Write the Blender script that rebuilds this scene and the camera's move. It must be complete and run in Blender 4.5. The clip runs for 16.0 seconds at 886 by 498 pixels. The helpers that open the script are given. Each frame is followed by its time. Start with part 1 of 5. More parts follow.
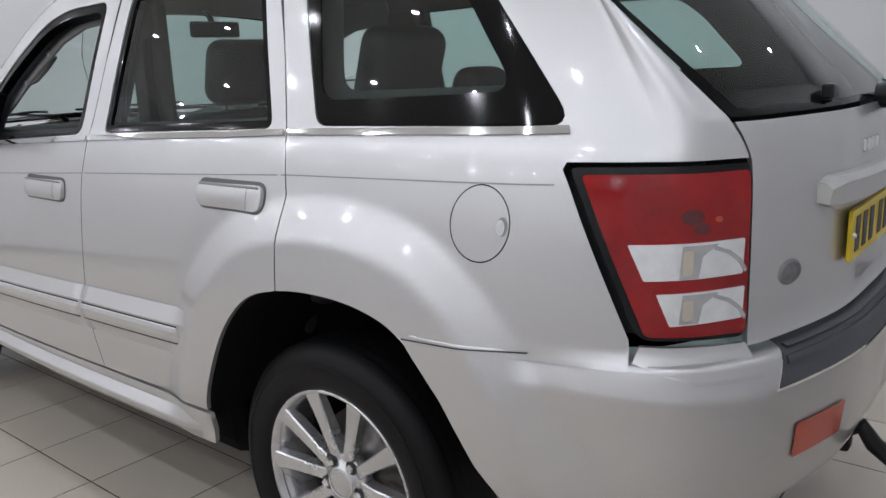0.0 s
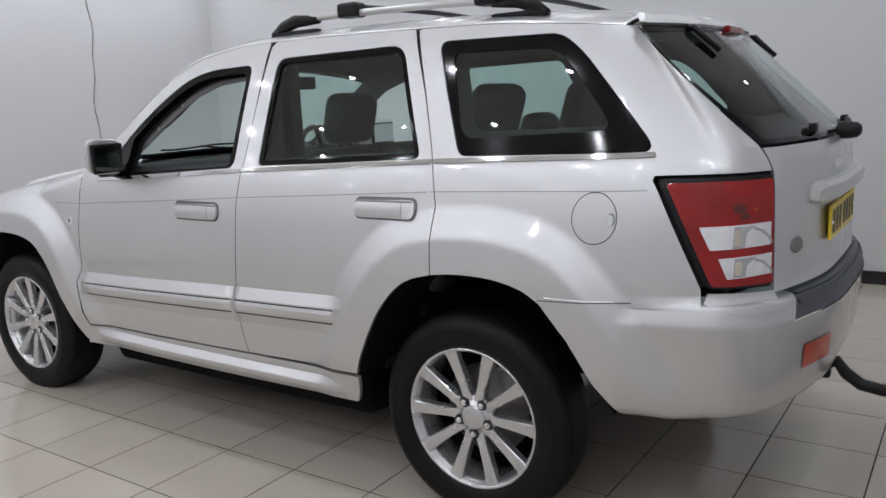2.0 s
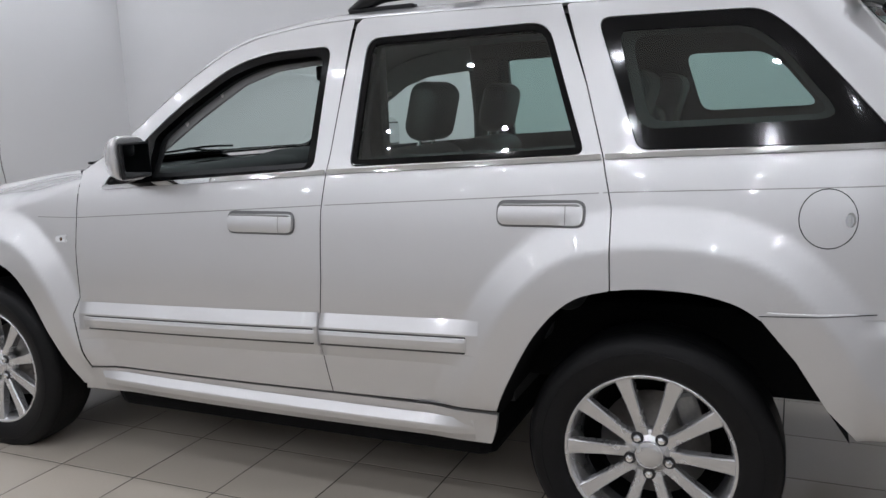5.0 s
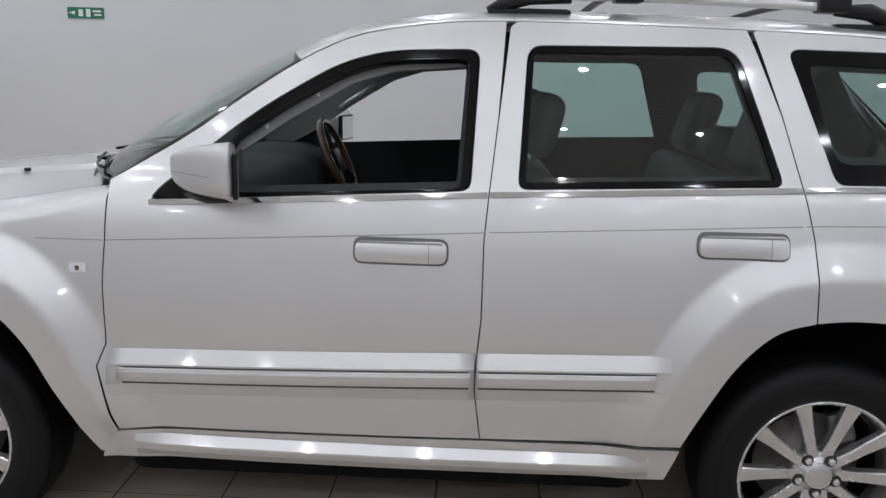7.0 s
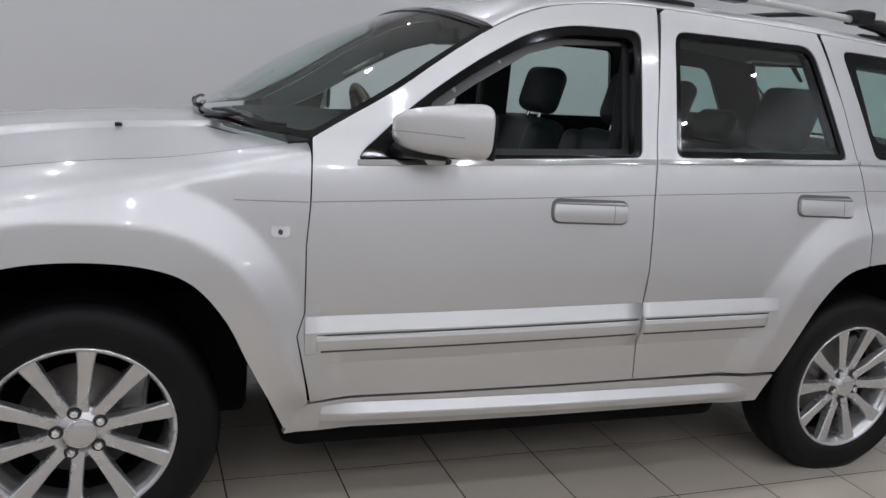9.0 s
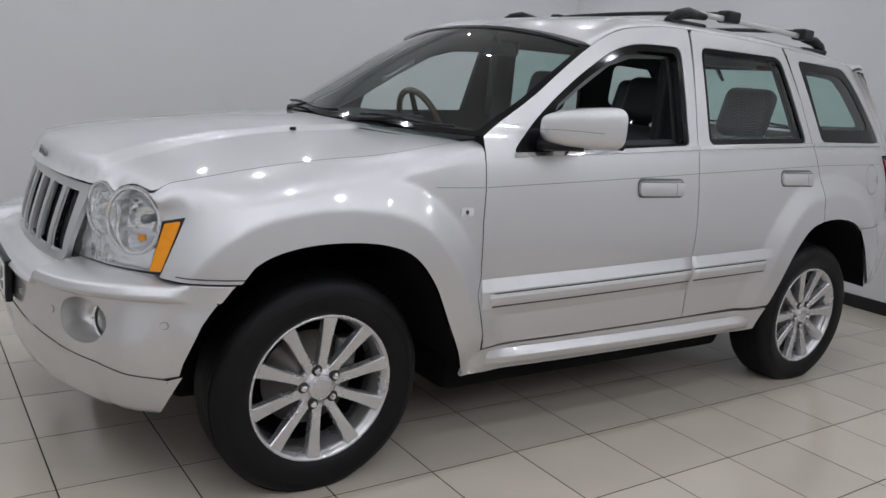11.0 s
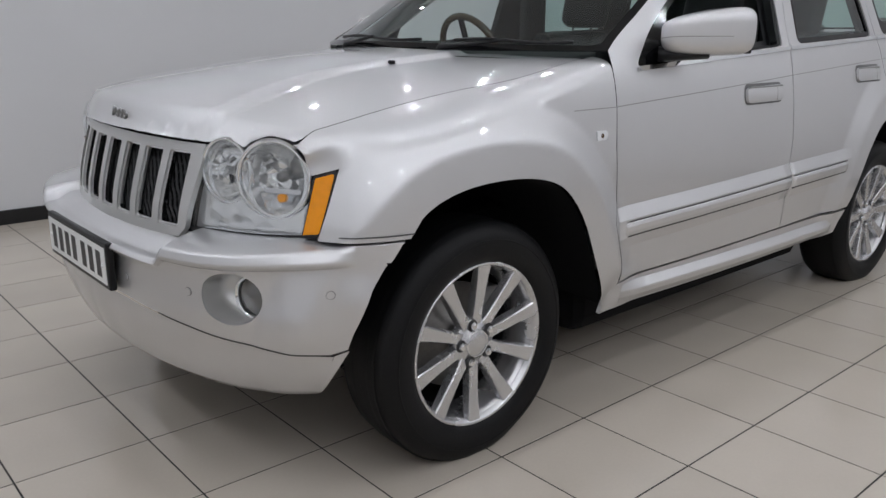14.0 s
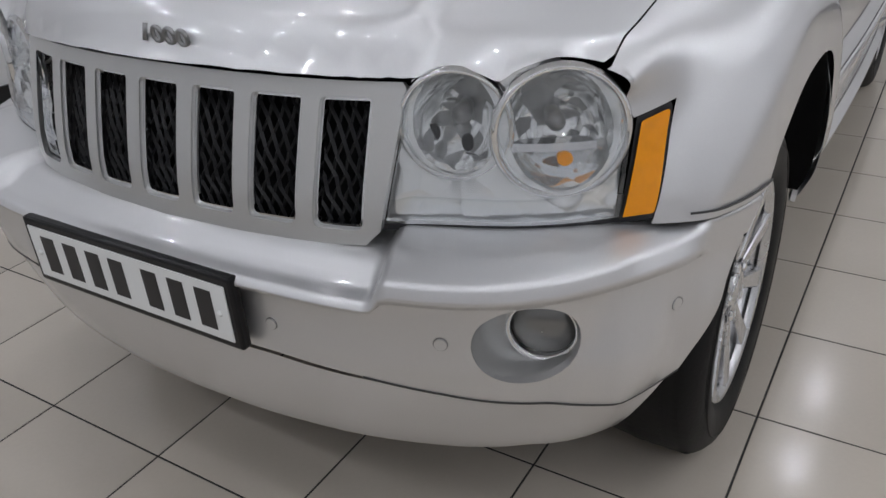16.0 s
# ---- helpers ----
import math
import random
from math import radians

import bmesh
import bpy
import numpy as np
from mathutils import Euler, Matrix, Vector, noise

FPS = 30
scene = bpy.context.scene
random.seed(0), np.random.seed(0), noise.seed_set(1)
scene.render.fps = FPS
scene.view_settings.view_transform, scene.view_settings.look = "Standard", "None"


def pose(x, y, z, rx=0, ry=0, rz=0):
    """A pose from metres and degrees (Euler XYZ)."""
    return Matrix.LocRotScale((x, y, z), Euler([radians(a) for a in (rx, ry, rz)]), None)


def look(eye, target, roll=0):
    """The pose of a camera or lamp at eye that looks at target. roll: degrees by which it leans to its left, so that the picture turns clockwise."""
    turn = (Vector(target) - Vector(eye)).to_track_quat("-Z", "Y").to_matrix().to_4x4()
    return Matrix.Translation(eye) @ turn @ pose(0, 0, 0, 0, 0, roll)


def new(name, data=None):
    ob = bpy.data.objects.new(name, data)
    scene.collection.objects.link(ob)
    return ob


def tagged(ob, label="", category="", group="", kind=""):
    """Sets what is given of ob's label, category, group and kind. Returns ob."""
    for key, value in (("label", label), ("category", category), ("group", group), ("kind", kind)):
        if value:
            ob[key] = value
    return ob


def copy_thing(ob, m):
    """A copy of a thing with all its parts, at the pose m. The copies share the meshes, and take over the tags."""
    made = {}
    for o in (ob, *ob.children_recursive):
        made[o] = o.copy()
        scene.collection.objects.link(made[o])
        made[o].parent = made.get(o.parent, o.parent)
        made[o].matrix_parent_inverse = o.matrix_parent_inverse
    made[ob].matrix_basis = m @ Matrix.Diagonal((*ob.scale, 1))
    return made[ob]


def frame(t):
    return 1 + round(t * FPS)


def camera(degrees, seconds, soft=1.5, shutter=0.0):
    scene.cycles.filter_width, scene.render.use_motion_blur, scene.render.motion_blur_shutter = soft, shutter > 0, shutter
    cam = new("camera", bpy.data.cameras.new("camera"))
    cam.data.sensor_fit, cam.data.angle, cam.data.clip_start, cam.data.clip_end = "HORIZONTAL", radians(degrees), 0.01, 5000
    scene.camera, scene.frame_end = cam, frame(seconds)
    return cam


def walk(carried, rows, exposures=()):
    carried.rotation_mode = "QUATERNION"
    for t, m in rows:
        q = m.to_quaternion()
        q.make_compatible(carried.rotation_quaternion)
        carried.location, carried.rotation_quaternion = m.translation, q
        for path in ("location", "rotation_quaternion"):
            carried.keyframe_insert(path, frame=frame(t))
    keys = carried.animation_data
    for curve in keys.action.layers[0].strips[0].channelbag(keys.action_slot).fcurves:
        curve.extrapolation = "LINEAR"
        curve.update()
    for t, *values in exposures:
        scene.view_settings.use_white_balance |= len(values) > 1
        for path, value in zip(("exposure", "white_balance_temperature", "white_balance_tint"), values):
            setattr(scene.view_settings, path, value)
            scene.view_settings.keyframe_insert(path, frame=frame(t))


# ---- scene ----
cam = camera(58.0, 16.0, soft=1.5)
PATH = [
    (0, (-1.389, 2.096, 1.394), (-0.154, 0.590, 0.940), -2.15),
    (0.5, (-1.349, 2.426, 1.420), (-0.168, 0.869, 0.997), -2.51),
    (1, (-1.354, 2.710, 1.436), (-0.216, 1.114, 1.038), -2.75),
    (1.5, (-1.384, 2.931, 1.446), (-0.273, 1.312, 1.064), -2.79),
    (2, (-1.408, 3.043, 1.444), (-0.299, 1.419, 1.079), -2.60),
    (2.5, (-1.369, 3.081, 1.420), (-0.287, 1.437, 1.062), -2.09),
    (3, (-1.274, 3.080, 1.378), (-0.217, 1.419, 1.032), -1.44),
    (3.5, (-1.068, 3.095, 1.430), (-0.073, 1.404, 1.040), -1.67),
    (4, (-0.833, 3.076, 1.432), (0.106, 1.356, 1.034), -1.41),
    (4.2, (-0.739, 3.100, 1.403), (0.170, 1.356, 1.038), -1.46),
    (6.3, (0.526, 3.120, 1.522), (0.923, 1.205, 1.106), -0.38),
    (6.5, (0.718, 3.155, 1.547), (1.000, 1.221, 1.120), 0.50),
    (7, (1.106, 3.150, 1.551), (1.168, 1.198, 1.119), 1.57),
    (7.5, (1.472, 3.127, 1.533), (1.324, 1.180, 1.100), 2.58),
    (8, (1.866, 3.093, 1.499), (1.489, 1.177, 1.066), 3.82),
    (8.5, (2.241, 3.057, 1.478), (1.680, 1.189, 1.036), 4.90),
    (9, (2.652, 3.049, 1.426), (1.929, 1.235, 0.995), 5.63),
    (9.5, (2.998, 3.038, 1.425), (2.149, 1.283, 0.977), 6.32),
    (9.7, (3.126, 3.065, 1.431), (2.249, 1.325, 0.978), 6.42),
    (11.8, (4.199, 3.065, 1.349), (2.964, 1.541, 0.960), 3.83),
    (12, (4.227, 3.071, 1.342), (2.989, 1.550, 0.950), 3.40),
    (12.5, (4.259, 3.052, 1.320), (3.028, 1.528, 0.917), 2.37),
    (13, (4.263, 2.918, 1.287), (3.040, 1.391, 0.870), 1.35),
    (13.5, (4.263, 2.677, 1.289), (3.035, 1.170, 0.820), 0.88),
    (14, (4.317, 2.454, 1.280), (3.052, 1.000, 0.745), 0.32),
    (14.5, (4.341, 2.168, 1.334), (3.046, 0.799, 0.662), 0.14),
    (15, (4.368, 1.806, 1.349), (3.021, 0.564, 0.548), -0.65),
    (15.5, (4.362, 1.477, 1.331), (2.965, 0.348, 0.451), -2.28),
    (16, (4.347, 1.114, 1.334), (2.884, 0.160, 0.360), -3.89),
]
walk(cam, [(t, look(eye, target, roll)) for t, eye, target, roll in PATH], [(0, 0.13), (0.5, 0.08), (1.5, 0.04), (2.5, 0.07), (3.5, 0.06), (7.0, 0.01), (9.0, -0.05), (12.5, -0.05), (15.0, -0.08), (16.0, -0.19)])

from mathutils.geometry import delaunay_2d_cdt

# ---- light ----
world = bpy.data.worlds.new("world")
scene.world = world
world.use_nodes = True
world.node_tree.nodes["Background"].inputs[0].default_value = (0.9, 0.95, 1.0, 1)
world.node_tree.nodes["Background"].inputs[1].default_value = 0.02

# ---- materials ----


def material(name, colour, rough=0.5, metal=0.0, coat=0.0, spec=0.5, emit=None, strength=0.0, alpha=1.0):
    m = bpy.data.materials.new(name)
    m.use_nodes = True
    b = m.node_tree.nodes["Principled BSDF"]
    b.inputs["Base Color"].default_value = (*colour, 1)
    b.inputs["Roughness"].default_value = rough
    b.inputs["Metallic"].default_value = metal
    b.inputs["Coat Weight"].default_value = coat
    b.inputs["Coat Roughness"].default_value = 0.045
    b.inputs["Specular IOR Level"].default_value = spec
    if emit:
        b.inputs["Emission Color"].default_value = (*emit, 1)
        b.inputs["Emission Strength"].default_value = strength
    return m


def grain(m, scale, amount, bump=0.0, low=2.0, rough_amount=0.0, stain=0.0):
    """Colour and roughness variation at two scales, with fine relief."""
    t = m.node_tree
    b = t.nodes["Principled BSDF"]
    co = t.nodes.new("ShaderNodeTexCoord")
    fine, wide = t.nodes.new("ShaderNodeTexNoise"), t.nodes.new("ShaderNodeTexNoise")
    fine.inputs["Scale"].default_value, wide.inputs["Scale"].default_value = scale, low
    fine.inputs["Detail"].default_value, wide.inputs["Detail"].default_value = 4, 5
    for n in (fine, wide):
        t.links.new(co.outputs["Object"], n.inputs["Vector"])
    colour = tuple(b.inputs["Base Color"].default_value)
    a = t.nodes.new("ShaderNodeMapRange")
    a.inputs["To Min"].default_value, a.inputs["To Max"].default_value = 1 - amount, 1 + amount
    t.links.new(fine.outputs["Fac"], a.inputs["Value"])
    c = t.nodes.new("ShaderNodeMapRange")
    c.inputs["From Min"].default_value, c.inputs["From Max"].default_value = 0.3, 0.7
    c.inputs["To Min"].default_value, c.inputs["To Max"].default_value = 1 - stain, 1 + stain * 0.5
    t.links.new(wide.outputs["Fac"], c.inputs["Value"])
    mul = t.nodes.new("ShaderNodeMath")
    mul.operation = "MULTIPLY"
    t.links.new(a.outputs["Result"], mul.inputs[0])
    t.links.new(c.outputs["Result"], mul.inputs[1])
    mix = t.nodes.new("ShaderNodeVectorMath")
    mix.operation = "SCALE"
    mix.inputs[0].default_value = colour[:3]
    t.links.new(mul.outputs["Value"], mix.inputs["Scale"])
    t.links.new(mix.outputs["Vector"], b.inputs["Base Color"])
    if rough_amount:
        r = t.nodes.new("ShaderNodeMapRange")
        base = b.inputs["Roughness"].default_value
        r.inputs["To Min"].default_value, r.inputs["To Max"].default_value = max(base - rough_amount, 0), base + rough_amount
        t.links.new(wide.outputs["Fac"], r.inputs["Value"])
        t.links.new(r.outputs["Result"], b.inputs["Roughness"])
    if bump:
        u = t.nodes.new("ShaderNodeBump")
        u.inputs["Strength"].default_value, u.inputs["Distance"].default_value = bump, 0.002
        t.links.new(fine.outputs["Fac"], u.inputs["Height"])
        t.links.new(u.outputs["Normal"], b.inputs["Normal"])
    return m


def glass(name, tint, gloss=1.0):
    """A thin pane: it lets tinted light through and mirrors by its Fresnel share."""
    m = bpy.data.materials.new(name)
    m.use_nodes = True
    t = m.node_tree
    t.nodes.remove(t.nodes["Principled BSDF"])
    clear, mirror, mix, face = (t.nodes.new("ShaderNode" + n) for n in ("BsdfTransparent", "BsdfGlossy", "MixShader", "LayerWeight"))
    clear.inputs["Color"].default_value = (*tint, 1)
    mirror.inputs["Roughness"].default_value = 0.01
    mirror.inputs["Color"].default_value = (gloss, gloss, gloss, 1)
    face.inputs["Blend"].default_value = 0.5
    power, share = t.nodes.new("ShaderNodeMath"), t.nodes.new("ShaderNodeMath")
    power.operation, share.operation = "POWER", "MULTIPLY_ADD"
    power.inputs[1].default_value = 5.0
    share.inputs[1].default_value, share.inputs[2].default_value = 0.93, 0.065
    t.links.new(face.outputs["Facing"], power.inputs[0])
    t.links.new(power.outputs[0], share.inputs[0])
    t.links.new(share.outputs[0], mix.inputs[0])
    t.links.new(clear.outputs[0], mix.inputs[1])
    t.links.new(mirror.outputs[0], mix.inputs[2])
    t.links.new(mix.outputs[0], t.nodes["Material Output"].inputs[0])
    return m


PAINT = grain(material("silver_paint", (0.628, 0.626, 0.630), 0.44, 0.86, 1.0), 900, 0.10, 0.0, 3.0, 0.02, 0.015)
PAINT.node_tree.nodes["Principled BSDF"].inputs["Coat Roughness"].default_value = 0.05
TRIM = grain(material("satin_silver_trim", (0.60, 0.60, 0.59), 0.3, 0.7, 0.3), 500, 0.05, 0, 4, 0.03)
CHROME = material("chrome", (0.78, 0.79, 0.80), 0.06, 1.0)
ALLOY = grain(material("alloy", (0.62, 0.62, 0.63), 0.27, 0.85, 0.4), 300, 0.06, 0, 8, 0.05, 0.05)
RUBBER = grain(material("tyre_rubber", (0.006, 0.006, 0.0065), 0.52, spec=0.2), 120, 0.25, 0.3, 6, 0.08, 0.2)
BLACK = grain(material("black_plastic", (0.007, 0.007, 0.008), 0.36, spec=0.28), 200, 0.2, 0.1, 5, 0.06)
BORDER = material("black_glass_border", (0.004, 0.004, 0.0045), 0.08, spec=0.22)
MATTE = grain(material("matte_black_lining", (0.006, 0.006, 0.0065), 0.9, spec=0.12), 60, 0.3, 0.2, 6)
SLATE = grain(material("slate_grey_plastic", (0.075, 0.080, 0.095), 0.5), 300, 0.15, 0.3, 5, 0.05, 0.1)
LEATHER = grain(material("charcoal_leather", (0.042, 0.046, 0.047), 0.5), 60, 0.08, 0.06, 4, 0.08, 0.15)
LINING = grain(material("cabin_plastic", (0.020, 0.021, 0.022), 0.65), 60, 0.08, 0.04, 4)
HEADLINER = grain(material("headliner_cloth", (0.24, 0.242, 0.245), 0.95), 60, 0.05, 0.04, 4)
RED = grain(material("red_lens", (0.31, 0.005, 0.007), 0.08, 0.0, 0.4, spec=0.3), 55, 0.15, 0.12, 7, 0.0, 0.30)
DEEPRED = material("dark_red_lens", (0.10, 0.003, 0.006), 0.1, 0.0, 0.6)
CLEARLENS = grain(material("clear_lens_reflector", (0.80, 0.81, 0.82), 0.22, 0.35, 0.8), 40, 0.2, 0.4, 12, 0.05)
AMBER = grain(material("amber_lens", (0.82, 0.30, 0.008), 0.2, 0.0, 0.3, spec=0.3), 60, 0.10, 0.4, 9)
ORANGE = grain(material("orange_red_reflector", (0.52, 0.05, 0.02), 0.22, 0.0, 0.6), 150, 0.1, 0.4, 9)
YELLOW = material("yellow_plate", (0.80, 0.58, 0.02), 0.35)
WHITE = material("white_plate", (0.80, 0.81, 0.80), 0.32)
INK = material("black_print", (0.012, 0.012, 0.014), 0.4)
DISC = grain(material("brake_disc", (0.20, 0.19, 0.18), 0.4, 0.9), 90, 0.2, 0.2, 6)
STEEL = grain(material("dull_steel", (0.30, 0.30, 0.30), 0.45, 0.9), 90, 0.2, 0.2, 6)
DASH = grain(material("dash_plastic", (0.011, 0.0115, 0.012), 0.7, spec=0.25), 60, 0.1, 0.04, 4)
WOOD = material("wood_rim", (0.085, 0.045, 0.022), 0.25, 0.0, 0.5)
PRIVACY = glass("tinted_glass", (0.68, 0.84, 0.80))
SCREEN = glass("windscreen_glass", (0.78, 0.90, 0.87))


def faceted(name, colour, rough, scale, strength, metal=1.0):
    """Chrome broken into small facets, as lamp reflectors are."""
    m = material(name, colour, rough, metal)
    t = m.node_tree
    co, cell, bump = t.nodes.new("ShaderNodeTexCoord"), t.nodes.new("ShaderNodeTexVoronoi"), t.nodes.new("ShaderNodeBump")
    cell.inputs["Scale"].default_value = scale
    bump.inputs["Strength"].default_value, bump.inputs["Distance"].default_value = strength, 0.012
    t.links.new(co.outputs["Object"], cell.inputs["Vector"])
    t.links.new(cell.outputs["Distance"], bump.inputs["Height"])
    t.links.new(bump.outputs["Normal"], t.nodes["Principled BSDF"].inputs["Normal"])
    return m


BEZEL = faceted("bright_bezel", (0.94, 0.95, 0.95), 0.08, 21, 0.38, 0.72)
FLUTED = faceted("fluted_chrome", (0.96, 0.97, 0.97), 0.05, 26, 0.50, 0.78)
MIRROR = material("mirror", (0.85, 0.86, 0.87), 0.01, 1.0)
LENS = glass("headlamp_glass", (0.93, 0.94, 0.95))

# ---- mesh helpers ----


def owner_of(parent):
    """The nearest parent that still leaves room: thing, part, sub-part and no deeper."""
    while parent is not None and parent.parent is not None and parent.parent.parent is not None:
        parent = parent.parent
    return parent


def part(name, bm, mat, parent=None, label="", smooth=False):
    """Link a bmesh as one mesh object under a thing or a part."""
    me = bpy.data.meshes.new(name)
    bm.normal_update()
    bm.to_mesh(me)
    bm.free()
    me.materials.append(mat)
    if smooth:
        me.polygons.foreach_set("use_smooth", [True] * len(me.polygons))
    ob = new(name, me)
    ob.parent = owner_of(parent)
    if label:
        ob["label"] = label
    return ob


def empty(name, label, category, group="", at=(0, 0, 0)):
    e = tagged(new(name), label, category, group)
    e.location = at
    e.empty_display_size = 0.1
    return e


def box(bm, lo, hi, bevel=0.0, seg=2):
    r = bmesh.ops.create_cube(bm, size=1.0, matrix=Matrix.Translation([(a + b) / 2 for a, b in zip(lo, hi)]) @ Matrix.Diagonal([b - a for a, b in zip(lo, hi)] + [1]))
    if bevel:
        es = list({e for v in r["verts"] for e in v.link_edges})
        bmesh.ops.bevel(bm, geom=es, offset=bevel, segments=seg, profile=0.5, affect="EDGES")
    return bm


def solid_box(lo, hi, bevel=0.0, seg=2):
    return box(bmesh.new(), lo, hi, bevel, seg)


def tube(points, radius, sides=10, closed=False, squash=1.0):
    """A round bar along points, with capped ends."""
    bm = bmesh.new()
    pts = [Vector(p) for p in points]
    n = len(pts)
    rings = []
    for i, p in enumerate(pts):
        a, b = (pts[(i - 1) % n], pts[(i + 1) % n]) if closed else (pts[max(i - 1, 0)], pts[min(i + 1, n - 1)])
        d = (b - a).normalized()
        u = d.cross(Vector((0, 0, 1)))
        u = u.normalized() if u.length > 1e-4 else Vector((1, 0, 0))
        w = u.cross(d).normalized()
        r = radius[i] if isinstance(radius, (list, tuple)) else radius
        rings.append([bm.verts.new(p + u * math.cos(k * math.tau / sides) * r + w * math.sin(k * math.tau / sides) * r * squash) for k in range(sides)])
    for i in range(n if closed else n - 1):
        a, b = rings[i], rings[(i + 1) % n]
        for k in range(sides):
            bm.faces.new((a[k], a[(k + 1) % sides], b[(k + 1) % sides], b[k]))
    if not closed:
        bm.faces.new(rings[0][::-1])
        bm.faces.new(rings[-1])
    bmesh.ops.recalc_face_normals(bm, faces=bm.faces)
    return bm


def lathe(profile, steps=64, cap=False):
    """A turned body round the y axis from (radius, y) pairs."""
    bm = bmesh.new()
    rings = [[bm.verts.new((r * math.cos(k * math.tau / steps), y, r * math.sin(k * math.tau / steps))) for k in range(steps)] for r, y in profile]
    for a, b in zip(rings, rings[1:]):
        for k in range(steps):
            bm.faces.new((a[k], a[(k + 1) % steps], b[(k + 1) % steps], b[k]))
    if cap:
        bm.faces.new(rings[-1])
    bmesh.ops.recalc_face_normals(bm, faces=bm.faces)
    return bm


def spline(points, n=24):
    """Catmull-Rom through points, n steps a span."""
    P = [np.array(p, float) for p in points]
    P = [2 * P[0] - P[1]] + P + [2 * P[-1] - P[-2]]
    out = []
    for i in range(1, len(P) - 2):
        a, b, c, d = P[i - 1:i + 3]
        for k in range(n):
            t = k / n
            out.append(0.5 * (2 * b + (c - a) * t + (2 * a - 5 * b + 4 * c - d) * t * t + (3 * b - a - 3 * c + d) * t ** 3))
    out.append(P[-2])
    return np.array(out)


def rounded(poly, radius, n=5):
    """A polygon with its corners rounded; radius is one number or one a corner."""
    out = []
    m = len(poly)
    for i in range(m):
        r = radius[i] if isinstance(radius, (list, tuple)) else radius
        p, a, b = (np.array(poly[j % m], float) for j in (i, i - 1, i + 1))
        if r <= 0:
            out.append(tuple(p))
            continue
        u, v = a - p, b - p
        lu, lv = np.linalg.norm(u), np.linalg.norm(v)
        r = min(r, lu * 0.48, lv * 0.48)
        s, e = p + u / lu * r, p + v / lv * r
        for k in range(n + 1):
            t = k / n
            out.append(tuple((1 - t) ** 2 * s + 2 * t * (1 - t) * p + t * t * e))
    return out


def resample(poly, h):
    out = []
    for i, p in enumerate(poly):
        q = poly[(i + 1) % len(poly)]
        d = math.dist(p, q)
        if d < 1e-5:
            continue
        k = max(1, int(math.ceil(d / h)))
        out += [(p[0] + (q[0] - p[0]) * j / k, p[1] + (q[1] - p[1]) * j / k) for j in range(k)]
    return out


def area(poly):
    return 0.5 * sum(p[0] * q[1] - q[0] * p[1] for p, q in zip(poly, poly[1:] + poly[:1]))


def shrink(poly, g):
    """Offset a polygon inwards by g (outwards for g < 0)."""
    if area(poly) < 0:
        poly = poly[::-1]
    out = []
    n = len(poly)
    for i in range(n):
        a, p, b = (np.array(poly[j % n]) for j in (i - 1, i, i + 1))
        u, v = p - a, b - p
        nu, nv = np.array((-u[1], u[0])) / (np.linalg.norm(u) + 1e-9), np.array((-v[1], v[0])) / (np.linalg.norm(v) + 1e-9)
        m = nu + nv
        m = m / max(np.dot(m, m) / 2, 0.6)
        out.append(tuple(p + m * g))
    return out


def inside(poly, X, Z):
    r = np.zeros(len(X), bool)
    x0, z0 = poly[-1]
    for x1, z1 in poly:
        c = ((z1 > Z) != (z0 > Z)) & (X < (x0 - x1) * (Z - z1) / (z0 - z1 + 1e-12) + x1)
        r ^= c
        x0, z0 = x1, z1
    return r


def edge_distance(poly, X, Z):
    d = np.full(len(X), 9.0)
    for (x0, z0), (x1, z1) in zip(poly, poly[1:] + poly[:1]):
        ux, uz = x1 - x0, z1 - z0
        t = np.clip(((X - x0) * ux + (Z - z0) * uz) / (ux * ux + uz * uz + 1e-12), 0, 1)
        d = np.minimum(d, np.hypot(X - x0 - t * ux, Z - z0 - t * uz))
    return d


